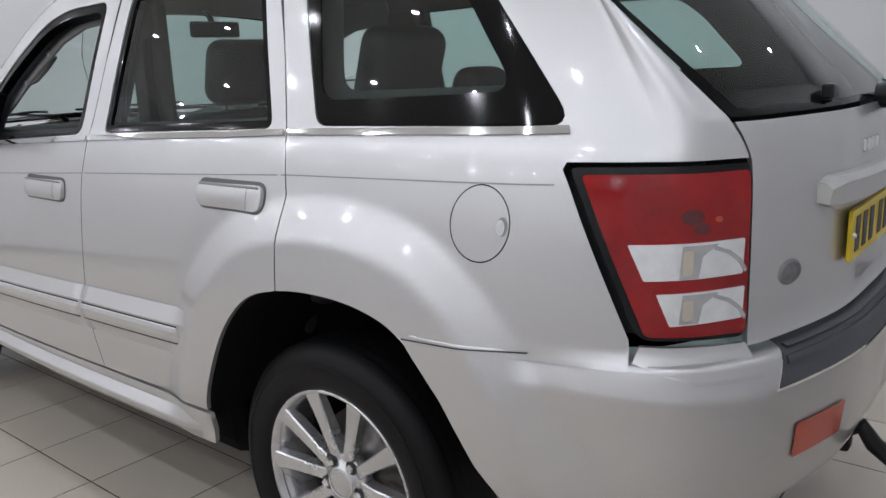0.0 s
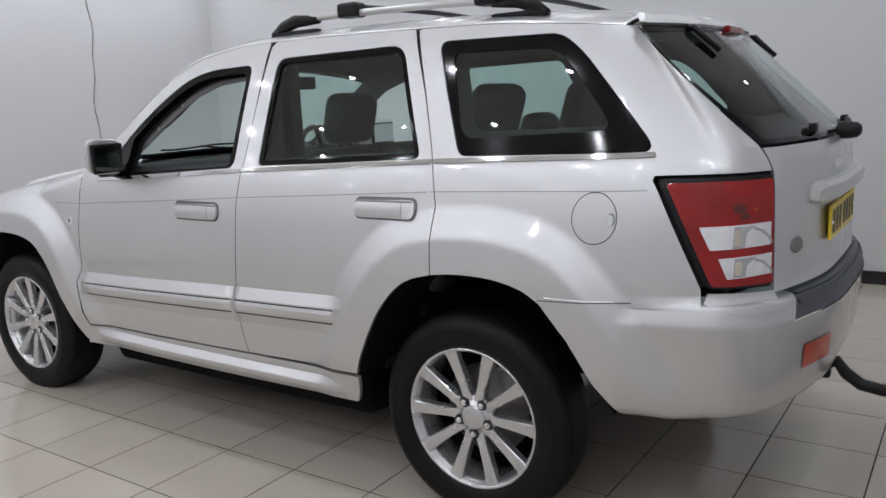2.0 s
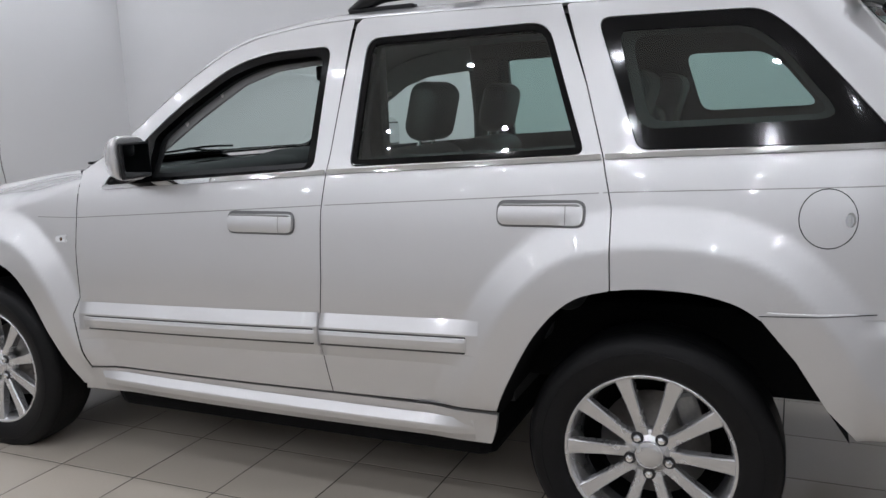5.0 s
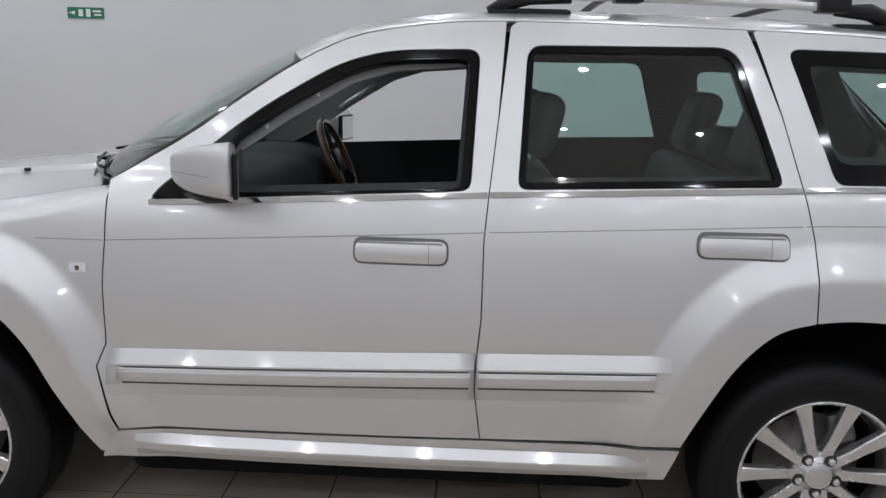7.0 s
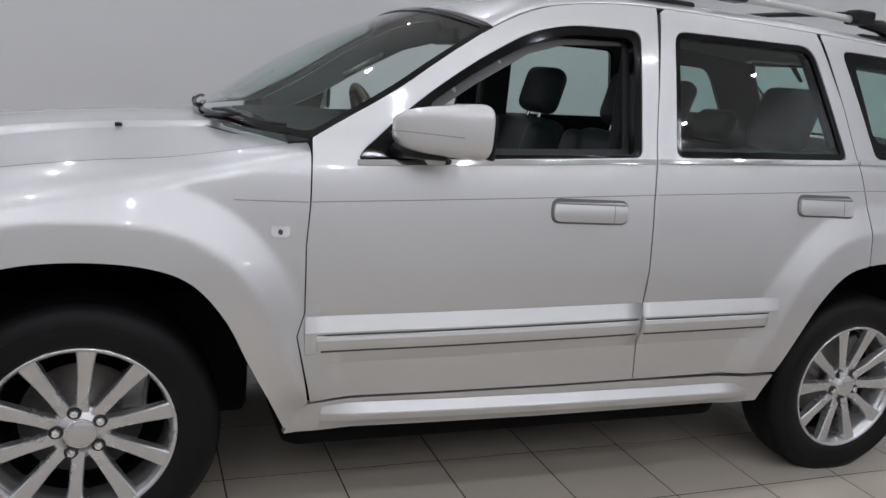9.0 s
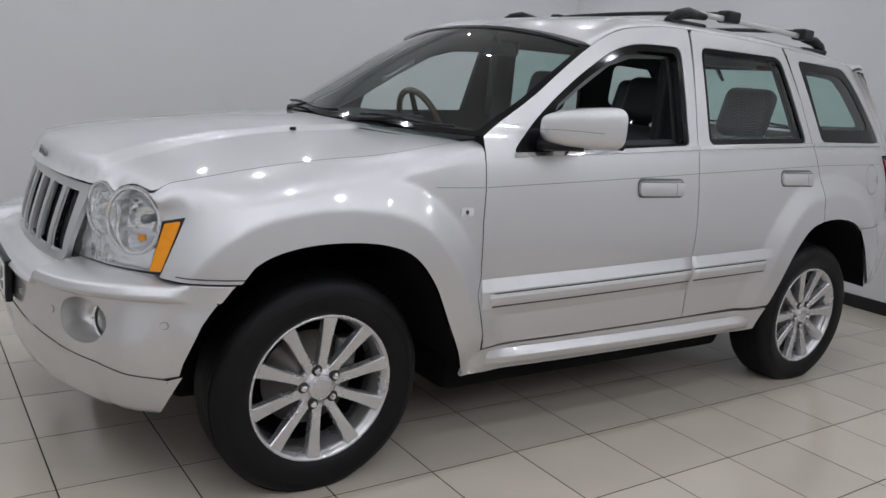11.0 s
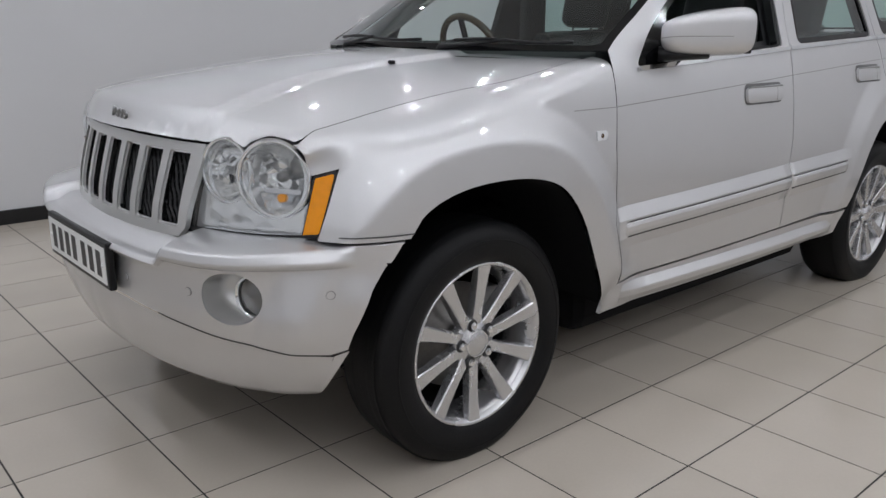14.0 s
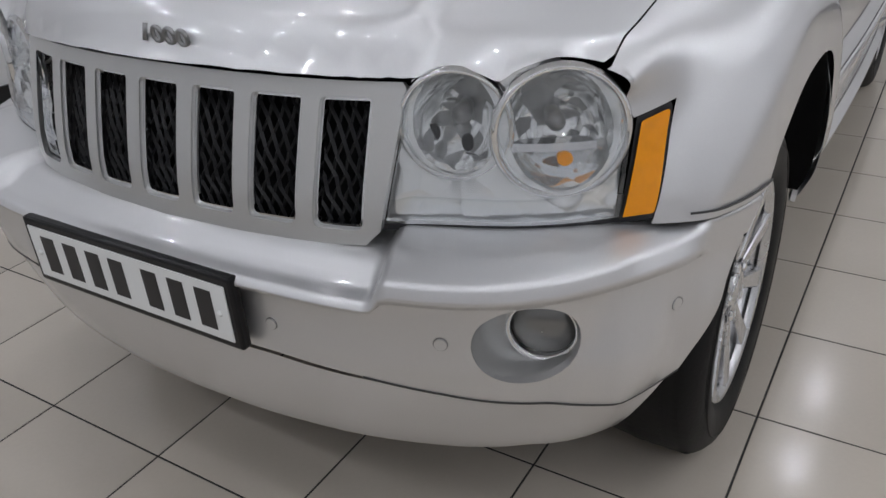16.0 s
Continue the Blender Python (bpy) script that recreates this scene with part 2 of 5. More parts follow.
def skin(name, F, outline, mat, parent, holes=(), gap=0.0019, depth=0.014, h=0.035, side=1, label="", back=0.0):
    """A curved panel: the surface F(u, v) inside an outline, with holes and turned-in edges. side -1 mirrors it across the car."""
    rings = [resample(shrink(list(outline), gap) if gap else (outline if area(outline) > 0 else outline[::-1]), h)]
    for o in holes:
        rings.append(resample(shrink(list(o), -gap) if gap else (list(o) if area(list(o)) > 0 else list(o)[::-1]), h))
    us = [p[0] for p in rings[0]]
    vs = [p[1] for p in rings[0]]
    gx, gz = np.meshgrid(np.arange(min(us) + h * 0.37, max(us), h), np.arange(min(vs) + h * 0.41, max(vs), h))
    gx, gz = gx.ravel(), gz.ravel()
    ok = inside(rings[0], gx, gz)
    for r in rings[1:]:
        ok &= ~inside(r, gx, gz)
    gx, gz = gx[ok], gz[ok]
    for r in rings:
        if len(gx):
            ok = edge_distance(r, gx, gz) > h * 0.45
            gx, gz = gx[ok], gz[ok]
    pts, edges = [], []
    for r in rings:
        k = len(pts)
        pts += r
        edges += [(k + i, k + (i + 1) % len(r)) for i in range(len(r))]
    nb = len(pts)
    pts += list(zip(gx.tolist(), gz.tolist()))
    from_cdt = delaunay_2d_cdt([Vector(p) for p in pts], edges, [], 0, 1e-6)
    verts, faces = [tuple(v) for v in from_cdt[0]], from_cdt[2]
    A = np.array(verts)
    tri = np.array([f for f in faces if len(f) == 3])
    mid = A[tri].mean(axis=1)
    keep = inside(rings[0], mid[:, 0], mid[:, 1])
    for r in rings[1:]:
        keep &= ~inside(r, mid[:, 0], mid[:, 1])
    tri = tri[keep]
    e = 0.006 if 0.016 <= h < 0.05 else 0.002
    P = np.array([F(u, v) for u, v in verts])
    Pu = np.array([F(u + e, v) for u, v in verts])
    Pv = np.array([F(u, v + e) for u, v in verts])
    N = np.cross(Pu - np.array([F(u - e, v) for u, v in verts]), Pv - np.array([F(u, v - e) for u, v in verts]))
    N /= np.linalg.norm(N, axis=1)[:, None] + 1e-12
    # the outward side faces away from the middle of the car
    mid3 = P.mean(axis=0)
    out = mid3 - np.array((1.35, 0, 0.8))
    out[0] *= 0.35
    if (N @ out).mean() < 0:
        N = -N
    W = P.copy()
    if side < 0:
        W[:, 1] *= -1
        N = N * np.array((1, -1, 1))
    co, normals, polys = [tuple(p) for p in W], [tuple(n) for n in N], []
    for t in tri:
        a, b, c = W[t[0]], W[t[1]], W[t[2]]
        polys.append(tuple(t) if np.dot(np.cross(b - a, c - a), N[t[0]]) > 0 else (t[0], t[2], t[1]))
    if depth:
        at = {}
        for i, v in enumerate(verts):
            at[(round(v[0], 5), round(v[1], 5))] = i
        for index, r in enumerate(rings):
            ids = [at.get((round(p[0], 5), round(p[1], 5))) for p in r]
            if None in ids:
                continue
            k = len(co)
            m = len(ids)
            for j, i in enumerate(ids):
                # away from the panel's own area, in the plane of its edge
                tu, tv = r[(j + 1) % m][0] - r[j - 1][0], r[(j + 1) % m][1] - r[j - 1][1]
                q = ((Pu[i] - P[i]) * tv - (Pv[i] - P[i]) * tu) * (1 if index == 0 else -1)
                if side < 0:
                    q = q * np.array((1, -1, 1))
                o = np.cross(W[ids[(j + 1) % m]] - W[ids[j - 1]], N[i])
                o = o / (np.linalg.norm(o) + 1e-12)
                if np.dot(o, q) < 0:
                    o = -o
                slant = o * depth + N[i] * abs(back)
                slant = slant / (np.linalg.norm(slant) + 1e-12)
                co += [tuple(W[i]), tuple(W[i] - N[i] * depth - o * back)]
                normals += [tuple(slant), tuple(slant)]
            for j in range(m):
                a, b = k + 2 * j, k + 2 * ((j + 1) % m)
                f = (a, a + 1, b + 1, b)
                q = np.cross(np.array(co[a + 1]) - np.array(co[a]), np.array(co[b]) - np.array(co[a]))
                polys.append(f if np.dot(q, normals[a]) > 0 else f[::-1])
    me = bpy.data.meshes.new(name)
    me.from_pydata(co, [], [tuple(int(i) for i in f) for f in polys])
    me.polygons.foreach_set("use_smooth", [True] * len(me.polygons))
    me.materials.append(mat)
    me.normals_split_custom_set_from_vertices(normals)
    ob = new(name, me)
    ob.parent = owner_of(parent)
    if label:
        ob["label"] = label
    return ob


def strips(name, F, ps, rows, mat, parent, side=1, label=""):
    """A moulded bar along p: one crisp strip between each pair of rows (v, push)."""
    bm = bmesh.new()
    last = None
    for v, h in rows:
        row = [bm.verts.new(F(p, v, h * k) * np.array((1, side, 1))) for p, k in ps]
        if last:
            for i in range(len(ps) - 1):
                f = bm.faces.new((last[i], last[i + 1], row[i + 1], row[i]))
                f.normal_update()
                if f.normal.y * side < 0:
                    f.normal_flip()
        last = row
        for i in range(len(ps) - 1):
            for e in row[i].link_edges:
                if e.other_vert(row[i]) is row[i + 1]:
                    e.smooth = False
    return part(name, bm, mat, parent, label, True)


def along(a, b, in_a, in_b, n=18):
    """Stations from a to b whose height rises from nothing over in_a and falls over in_b."""
    s = 1 if b > a else -1
    return [(a, 0.0), (a + s * in_a, 1.0)] + [(a + s * in_a + (b - a - s * (in_a + in_b)) * i / n, 1.0) for i in range(1, n)] + [(b - s * in_b, 1.0), (b, 0.0)]


# ---- the shape of the car: x ahead, y to its left, rear axle at x = 0 ----


def step(t):
    t = min(max(t, 0.0), 1.0)
    return t * t * (3 - 2 * t)


def table(x, xs, ys):
    return float(np.interp(x, xs, ys))


def smooth_table(xs, ys):
    """A smooth curve through pairs, as a fine table."""
    s = spline(list(zip(xs, ys)), 16)
    return lambda x: float(np.interp(x, s[:, 0], s[:, 1]))


PLAN = spline([(-1.06, 0.0), (-1.05, 0.30), (-0.995, 0.55), (-0.935, 0.69), (-0.82, 0.800), (-0.60, 0.850), (-0.30, 0.875), (0.3, 0.900), (1.1, 0.910), (1.7, 0.900), (2.2, 0.880), (2.78, 0.882),
               (3.05, 0.880), (3.22, 0.850), (3.36, 0.765), (3.48, 0.625), (3.565, 0.42), (3.605, 0.2), (3.615, 0.0)], 30)
PLAN_S = np.concatenate(([0], np.cumsum(np.hypot(*np.diff(PLAN, axis=0).T))))
PLAN_S = PLAN_S + 1.1 - float(np.interp(1.1, PLAN[:, 0], PLAN_S))
P_REAR, P_FRONT = float(PLAN_S[0]), float(PLAN_S[-1])


def plan(p):
    """Point and outward normal of the outline in plan, p metres along it (p = x along the flank)."""
    x, y = np.interp(p, PLAN_S, PLAN[:, 0]), np.interp(p, PLAN_S, PLAN[:, 1])
    a, b = p - 0.02, p + 0.02
    tx, ty = np.interp(b, PLAN_S, PLAN[:, 0]) - np.interp(a, PLAN_S, PLAN[:, 0]), np.interp(b, PLAN_S, PLAN[:, 1]) - np.interp(a, PLAN_S, PLAN[:, 1])
    if p < P_REAR + 0.02:
        tx, ty = 0.0, 1.0
    if p > P_FRONT - 0.02:
        tx, ty = 0.0, -1.0
    n = math.hypot(tx, ty)
    return x, y, -ty / n, tx / n


ARCH_R = [tuple(q) for q in spline([(0.475, 0.36), (0.45, 0.47), (0.40, 0.585), (0.315, 0.735), (0.215, 0.835), (0.10, 0.872), (-0.03, 0.882), (-0.17, 0.868), (-0.28, 0.822), (-0.385, 0.705), (-0.465, 0.575), (-0.525, 0.48), (-0.60, 0.36)], 8)]
ARCH_F = [tuple(q) for q in spline([(2.235, 0.36), (2.285, 0.46), (2.35, 0.58), (2.42, 0.715), (2.51, 0.815), (2.62, 0.858), (2.77, 0.872), (2.92, 0.862), (3.03, 0.826), (3.12, 0.745), (3.19, 0.64), (3.25, 0.52), (3.32, 0.36)], 8)]


def arch_part(arch, a, b):
    """The run of an arch's edge between p = a and p = b, in that order."""
    lo, hi = min(a, b), max(a, b)
    run = sorted(q for q in arch if lo < q[0] < hi)
    return run if b > a else run[::-1]


inset_low = smooth_table([0.15, 0.30, 0.36, 0.46, 0.60, 0.80, 0.95, 1.08, 1.20, 1.26, 1.45, 1.62, 1.70, 1.80], [0.09, 0.05, 0.03, 0.018, 0.003, 0.0, 0.012, 0.031, 0.062, 0.087, 0.150, 0.212, 0.250, 0.31])
rake = smooth_table([0.2, 1.0, 1.18, 1.28, 1.45, 1.62, 1.80], [0, 0, 0.0, 0.015, 0.10, 0.20, 0.30])


def arch_edges(arch):
    a = np.array(arch)
    b = np.roll(a, -1, axis=0)
    d = b - a
    return a, d, (d * d).sum(axis=1) + 1e-12


EDGES = {"rear": arch_edges(ARCH_R), "front": arch_edges(ARCH_F)}


def arch_gap(which, p, z):
    """Distance outside an arch's opening."""
    a, d, q = EDGES[which]
    r = np.array((p, z)) - a
    t = np.clip((r * d).sum(axis=1) / q, 0, 1)
    e = r - d * t[:, None]
    cut = ((a[:, 1] > z) != (a[:, 1] + d[:, 1] > z)) & (p < d[:, 0] * (z - a[:, 1]) / (d[:, 1] + 1e-12) + a[:, 0])
    return 0.0 if cut.sum() % 2 else float(np.sqrt((e * e).sum(axis=1).min()))


def ramp(t):
    """Rises in a straight line from 0 to 1, with slightly softened ends."""
    t, k = min(max(t, -0.12), 1.12), 0.12
    lo = (t + k) ** 2 / (4 * k) if t < k else t
    return lo if t < 1 - k else 1 - (1 + k - t) ** 2 / (4 * k)


def flare(p, z):
    f = 0.0
    if -0.95 < p < 0.9 and z < 1.25:
        f = 0.034 * (1 - ramp((arch_gap("rear", p, z) - 0.118) / 0.100))
    if 1.9 < p < 3.5 and z < 1.2:
        f = max(f, 0.050 * (1 - ramp((arch_gap("front", p, z) - 0.105) / 0.105)))
    between = step((2.31 - p) / 0.12) * step((p - 0.38) / 0.10)
    f *= 1 - between * 0.7 * (1 - step((z - 0.38) / 0.14))
    if p > 3.15:
        f *= 0.2 + 0.8 * step((z - 0.36) / 0.25)
    return f * step((1.22 - z) / 0.12)


def nose(p, z):
    """How far the lamps and wings draw in above the front bumper."""
    return step((p - 3.07) / 0.28) * step((z - 0.60) / 0.1) * (0.03 + 0.075 * step((p - 3.27) / 0.45) + 0.10 * max(z - 0.8, 0))


def flank(p, z, push=0.0):
    """The body's side, wrapping round the corners."""
    x, y, nx, ny = plan(p)
    back = nx * nx if nx < 0 and p < 0.5 else 0.0
    off = flare(p, z) - inset_low(z) * (1 - 0.85 * back) + push
    w = step((0.05 - p) / 0.95)
    off -= nose(p, z)
    # front of the cabin draws in towards the windscreen
    off -= 0.02 * step((p - 1.4) / 0.9) * step((z - 1.1) / 0.2)
    tail = step((-0.5 - p) / 0.45) * step((z - 0.80) / 0.06)
    off -= tail * 0.04
    # the rear window leans further forward than the pillars beside it
    lean = 0.15 * step((-0.80 - p) / 0.30) * min(max((z - 1.28) / 0.37, 0), 1.1)
    return np.array((x + nx * off + rake(z) * w + lean, y + ny * off, z))


def flank_at(push):
    return lambda p, z: flank(p, z, push)


EDGE = smooth_table([-1.3, -0.80, -0.45, 0.0, 0.6, 1.0, 1.2, 1.41, 1.534, 1.663, 1.808, 1.964, 2.19, 2.4], [1.635, 1.645, 1.665, 1.69, 1.704, 1.706, 1.697, 1.667, 1.626, 1.556, 1.460, 1.348, 1.210, 1.07])
CENTRE = smooth_table([-1.2, -0.62, -0.3, 0.3, 0.8, 1.2, 1.46, 1.7], [1.665, 1.70, 1.735, 1.765, 1.765, 1.742, 1.702, 1.648])


def roof(p, u):
    """The roof from its edge (u = 0) to the middle (u = 1)."""
    e = flank(p, EDGE(p))
    t = flank(p, EDGE(p) + 0.01) - flank(p, EDGE(p) - 0.01)
    t /= np.linalg.norm(t)
    zc = CENTRE(e[0])
    a, d = e, np.array((e[0], 0.0, zc))
    b, c = e + t * 0.055, np.array((e[0], max(e[1] - 0.30, 0.1), zc))
    return (1 - u) ** 3 * a + 3 * u * (1 - u) ** 2 * b + 3 * u * u * (1 - u) * c + u ** 3 * d


HOOD_MID = smooth_table([2.1, 2.45, 2.8, 3.1, 3.3, 3.42, 3.49, 3.53, 3.56], [1.25, 1.215, 1.188, 1.145, 1.10, 1.062, 1.03, 1.005, 0.96])
HOOD_SIDE = smooth_table([2.1, 2.4, 2.8, 3.1, 3.2, 3.29, 3.4], [0.745, 0.74, 0.735, 0.732, 0.732, 0.728, 0.72])
# the bonnet's front edge: over the grille, then a brow over each round lamp
BROW_Y = [0.0, 0.20, 0.36, 0.43, 0.465, 0.49, 0.52, 0.551, 0.578, 0.592, 0.611, 0.641, 0.669, 0.70, 0.717, 0.74]
BROW_X = smooth_table(BROW_Y, [3.500, 3.492, 3.460, 3.434, 3.412, 3.400, 3.389, 3.381, 3.375, 3.370, 3.362, 3.347, 3.331, 3.312, 3.301, 3.286])
BROW_Z = smooth_table(BROW_Y, [0.993, 0.993, 0.988, 0.984, 0.981, 0.988, 0.996, 0.995, 0.984, 0.980, 0.995, 1.009, 1.015, 1.009, 1.003, 0.993])
DOME = smooth_table([2.2, 2.7, 3.02, 3.22, 3.32, 3.42], [0.365, 0.35, 0.37, 0.44, 0.478, 0.505])


def hood(x, y):
    """Height of the bonnet."""
    a = abs(y)
    dome = (0.014 + 0.010 * step((x - 2.8) / 0.5)) * step((DOME(x) - a) / 0.045) * step((3.52 - x) / 0.10)
    sweep = x + 0.06 * (a / 0.7) ** 2
    z = HOOD_MID(min(sweep, 3.555)) - (0.05 - 0.03 * step((2.65 - x) / 0.45)) * (a / 0.7) ** 2 + dome - 0.022 * step((3.47 - x) / 0.4)
    back = min(max((BROW_X(a) - x) / 0.055, 0.0), 1.0)
    if back < 1:
        z = BROW_Z(a) + (z - BROW_Z(a)) * back * (2 - back)
    return np.array((x, y, z))


SHOULDER = smooth_table([2.0, 2.2, 2.4, 2.8, 3.1, 3.3, 3.5], [1.16, 1.145, 1.09, 1.02, 0.97, 0.94, 0.92])


def wing(p, v):
    """The front wing: the flank up to the shoulder's height, then rolling over to the bonnet's edge 0.3 further."""
    top = SHOULDER(p)
    if v <= top:
        return flank(p, v)
    u = (v - top) / 0.3
    a = flank(p, top)
    t = a - flank(p, top - 0.02)
    t /= np.linalg.norm(t)
    y = HOOD_SIDE(a[0])
    d = hood(a[0], y)
    inward = hood(a[0], y) - hood(a[0], y + 0.02)
    k = 0.5 * max(d[2] - a[2], 0.03)
    b = a + t * k
    c = d - inward / np.linalg.norm(inward) * 0.07
    return (1 - u) ** 3 * a + 3 * u * (1 - u) ** 2 * b + 3 * u * u * (1 - u) * c + u ** 3 * d


def across(F, centre):
    """F carried over the middle of the car: beyond centre it comes back mirrored."""
    def G(p, v):
        far = (p - centre) * (1 if centre > 0 else -1) > 0
        q = F(2 * centre - p if far else p, v)
        return q * np.array((1, -1, 1)) if far else q
    return G

# ---- the room ----
X0, X1, Y0, Y1, HIGH, FLOOR = -1.98, 5.95, -3.27, 6.2, 3.1, 0.018
WALL = grain(material("white_wall_paint", (0.69, 0.69, 0.695), 0.5), 180, 0.012, 0.12, 0.7, 0.05, 0.03)
CEIL = grain(material("ceiling_paint", (0.88, 0.88, 0.88), 0.7), 200, 0.02, 0.1, 0.8)
SKIRT = grain(material("black_skirting", (0.012, 0.012, 0.013), 0.35), 60, 0.2, 0.1, 3)
GROUT = grain(material("grout", (0.03, 0.028, 0.026), 0.9), 200, 0.3, 0.3, 3)
TILE = grain(material("cream_porcelain_tile", (0.53, 0.475, 0.402), 0.155, 0.0, 0.0), 90, 0.03, 0.03, 1.6, 0.03, 0.06)


def tile_random(m):
    """A slight tone of its own for each tile."""
    t = m.node_tree
    b = t.nodes["Principled BSDF"]
    link = b.inputs["Base Color"].links[0]
    src = link.from_socket
    info, rng, sc = t.nodes.new("ShaderNodeObjectInfo"), t.nodes.new("ShaderNodeMapRange"), t.nodes.new("ShaderNodeVectorMath")
    rng.inputs["To Min"].default_value, rng.inputs["To Max"].default_value = 0.95, 1.04
    sc.operation = "SCALE"
    t.links.new(info.outputs["Random"], rng.inputs["Value"])
    t.links.new(src, sc.inputs[0])
    t.links.new(rng.outputs["Result"], sc.inputs["Scale"])
    t.links.new(sc.outputs["Vector"], b.inputs["Base Color"])


tile_random(TILE)


def slab(name, lo, hi, mat, label, kind="structure"):
    return tagged(part(name, solid_box(lo, hi), mat), label, name.split("_")[0], kind=kind)


floor = slab("floor", (X0 - 0.2, Y0 - 0.2, -0.12), (X1 + 0.2, Y1 + 0.2, FLOOR - 0.0010), GROUT, "floor of glossy cream tiles with dark grout lines")
slab("wall_south", (X0 - 0.2, Y0 - 0.2, FLOOR - 0.0008), (X1 + 0.2, Y0, HIGH), WALL, "plain white painted wall behind the car")
slab("wall_west", (X0 - 0.2, Y0 + 0.001, FLOOR - 0.0008), (X0, Y1, HIGH), WALL, "plain white painted wall at the rear of the car")
slab("wall_east", (X1, Y0 + 0.001, FLOOR - 0.0008), (X1 + 0.2, Y1, HIGH), WALL, "plain white painted wall ahead of the car")
slab("wall_north", (X0 - 0.2, Y1, FLOOR - 0.0008), (X1 + 0.2, Y1 + 0.2, HIGH), WALL, "plain white painted wall")
slab("ceiling", (X0 - 0.2, Y0 - 0.2, HIGH + 0.001), (X1 + 0.2, Y1 + 0.2, HIGH + 0.15), CEIL, "plain white ceiling with round downlights")
for nm, lo, hi in (("baseboard_south", (X0, Y0, FLOOR), (X1, Y0 + 0.018, FLOOR + 0.095)), ("baseboard_west", (X0, Y0 + 0.019, FLOOR), (X0 + 0.018, Y1, FLOOR + 0.095)),
                   ("baseboard_east", (X1 - 0.018, Y0 + 0.019, FLOOR), (X1, Y1, FLOOR + 0.095)), ("baseboard_north", (X0 + 0.019, Y1 - 0.018, FLOOR), (X1 - 0.019, Y1, FLOOR + 0.095))):
    tagged(part(nm, solid_box(lo, hi, 0.004), SKIRT), "low black skirting board along the white wall", "baseboard", kind="structure")

# a thin cable hanging down the wall ahead of the car
CABLE = grain(material("grey_cable", (0.30, 0.29, 0.28), 0.6), 80, 0.1, 0.1, 6)
cable = [(X1 - 0.006, -1.70 + 0.02 * math.sin(z * 5) + 0.012 * math.sin(z * 13) - 0.03 * z, z) for z in np.linspace(FLOOR + 0.1, HIGH, 40)]
tagged(part("wall_cable", tube(cable, 0.0045, 6), CABLE, None, "", True), "thin grey cable hanging down a white painted wall", "cable")

# ceiling downlights
GLOW = material("lamp_glow", (1, 1, 1), 0.5, emit=(0.96, 1.0, 1.10), strength=640.0)


def downlight(x, y, group):
    """A small round recessed lamp in a bright rim."""
    e = empty("ceiling_light", "small round white recessed downlight, switched on", "ceiling light", group, (x, y, HIGH))
    ring_ = lathe([(0.0245, 0.0), (0.0265, -0.006), (0.040, -0.006), (0.043, 0.0)], 24)
    ring_.transform(Matrix.Rotation(radians(90), 4, "X"))
    part("rim", ring_, CHROME, e, "bright metal rim", True)
    bm = bmesh.new()
    bmesh.ops.create_circle(bm, cap_ends=True, radius=0.024, segments=16, matrix=Matrix.Translation((0, 0, -0.003)) @ Matrix.Rotation(math.pi, 4, "X"))
    part("bulb", bm, GLOW, e, "glowing bulb")
    return e


first = None
spots = [(-1.55 + 0.99 * i, y) for i in range(7) for y in (-2.5, -0.9, 0.85, 2.45, 3.4, 4.4, 5.4)]
spots += [(5.45, -2.75 + 0.8 * i) for i in range(11)]
for x, y in spots:
    if first is None:
        first = downlight(x, y, "ceiling downlights")
    else:
        copy_thing(first, pose(x, y, HIGH))

# ---- the car ----
car = empty("car", "silver four-wheel-drive estate car with alloy wheels on a tiled showroom floor", "car")
body = {}

WIN_F = rounded([(1.105, 1.217), (2.058, 1.160), (2.035, 1.190), (1.865, 1.343), (1.694, 1.464), (1.501, 1.574), (1.358, 1.611), (1.088, 1.620)], [0.03, 0.02, 0.02, 0.1, 0.1, 0.1, 0.1, 0.04])
OPEN_F = rounded([(1.135, 1.222), (1.848, 1.186), (1.838, 1.330), (1.682, 1.438), (1.492, 1.546), (1.352, 1.582), (1.115, 1.591)], [0.02, 0.005, 0.03, 0.1, 0.1, 0.1, 0.04])
WIN_R = rounded([(0.945, 1.635), (0.328, 1.644), (0.192, 1.252), (0.965, 1.224)], [0.045, 0.06, 0.03, 0.03])
WIN_Q = rounded([(0.174, 1.644), (-0.375, 1.638), (-0.475, 1.570), (-0.565, 1.435), (-0.640, 1.270), (0.037, 1.261)], [0.04, 0.08, 0.06, 0.10, 0.05, 0.03])
GAP_F = [(2.187, 1.212), (2.190, 1.03), (2.198, 0.91), (2.193, 0.72), (2.216, 0.655), (2.165, 0.445)]
GAP_M = [(1.050, 0.462), (1.072, 0.62), (1.072, 0.70), (1.060, 0.85), (1.060, 1.08), (1.050, 1.20), (1.027, 1.43), (1.000, 1.690)]
GAP_Q = [(0.10, 0.874), (0.105, 1.10), (0.135, 1.24), (0.195, 1.45), (0.275, 1.691)]
LAMP_R = rounded([(-0.632, 1.195), (-1.048, 1.200), (-1.034, 0.868), (-0.785, 0.874)], [0.02, 0.015, 0.02, 0.03])
P_GATE = -1.044


def edge_line(a, b, n=14, lift=0.0):
    return [(a + (b - a) * i / n, EDGE(a + (b - a) * i / n) + lift) for i in range(n + 1)]


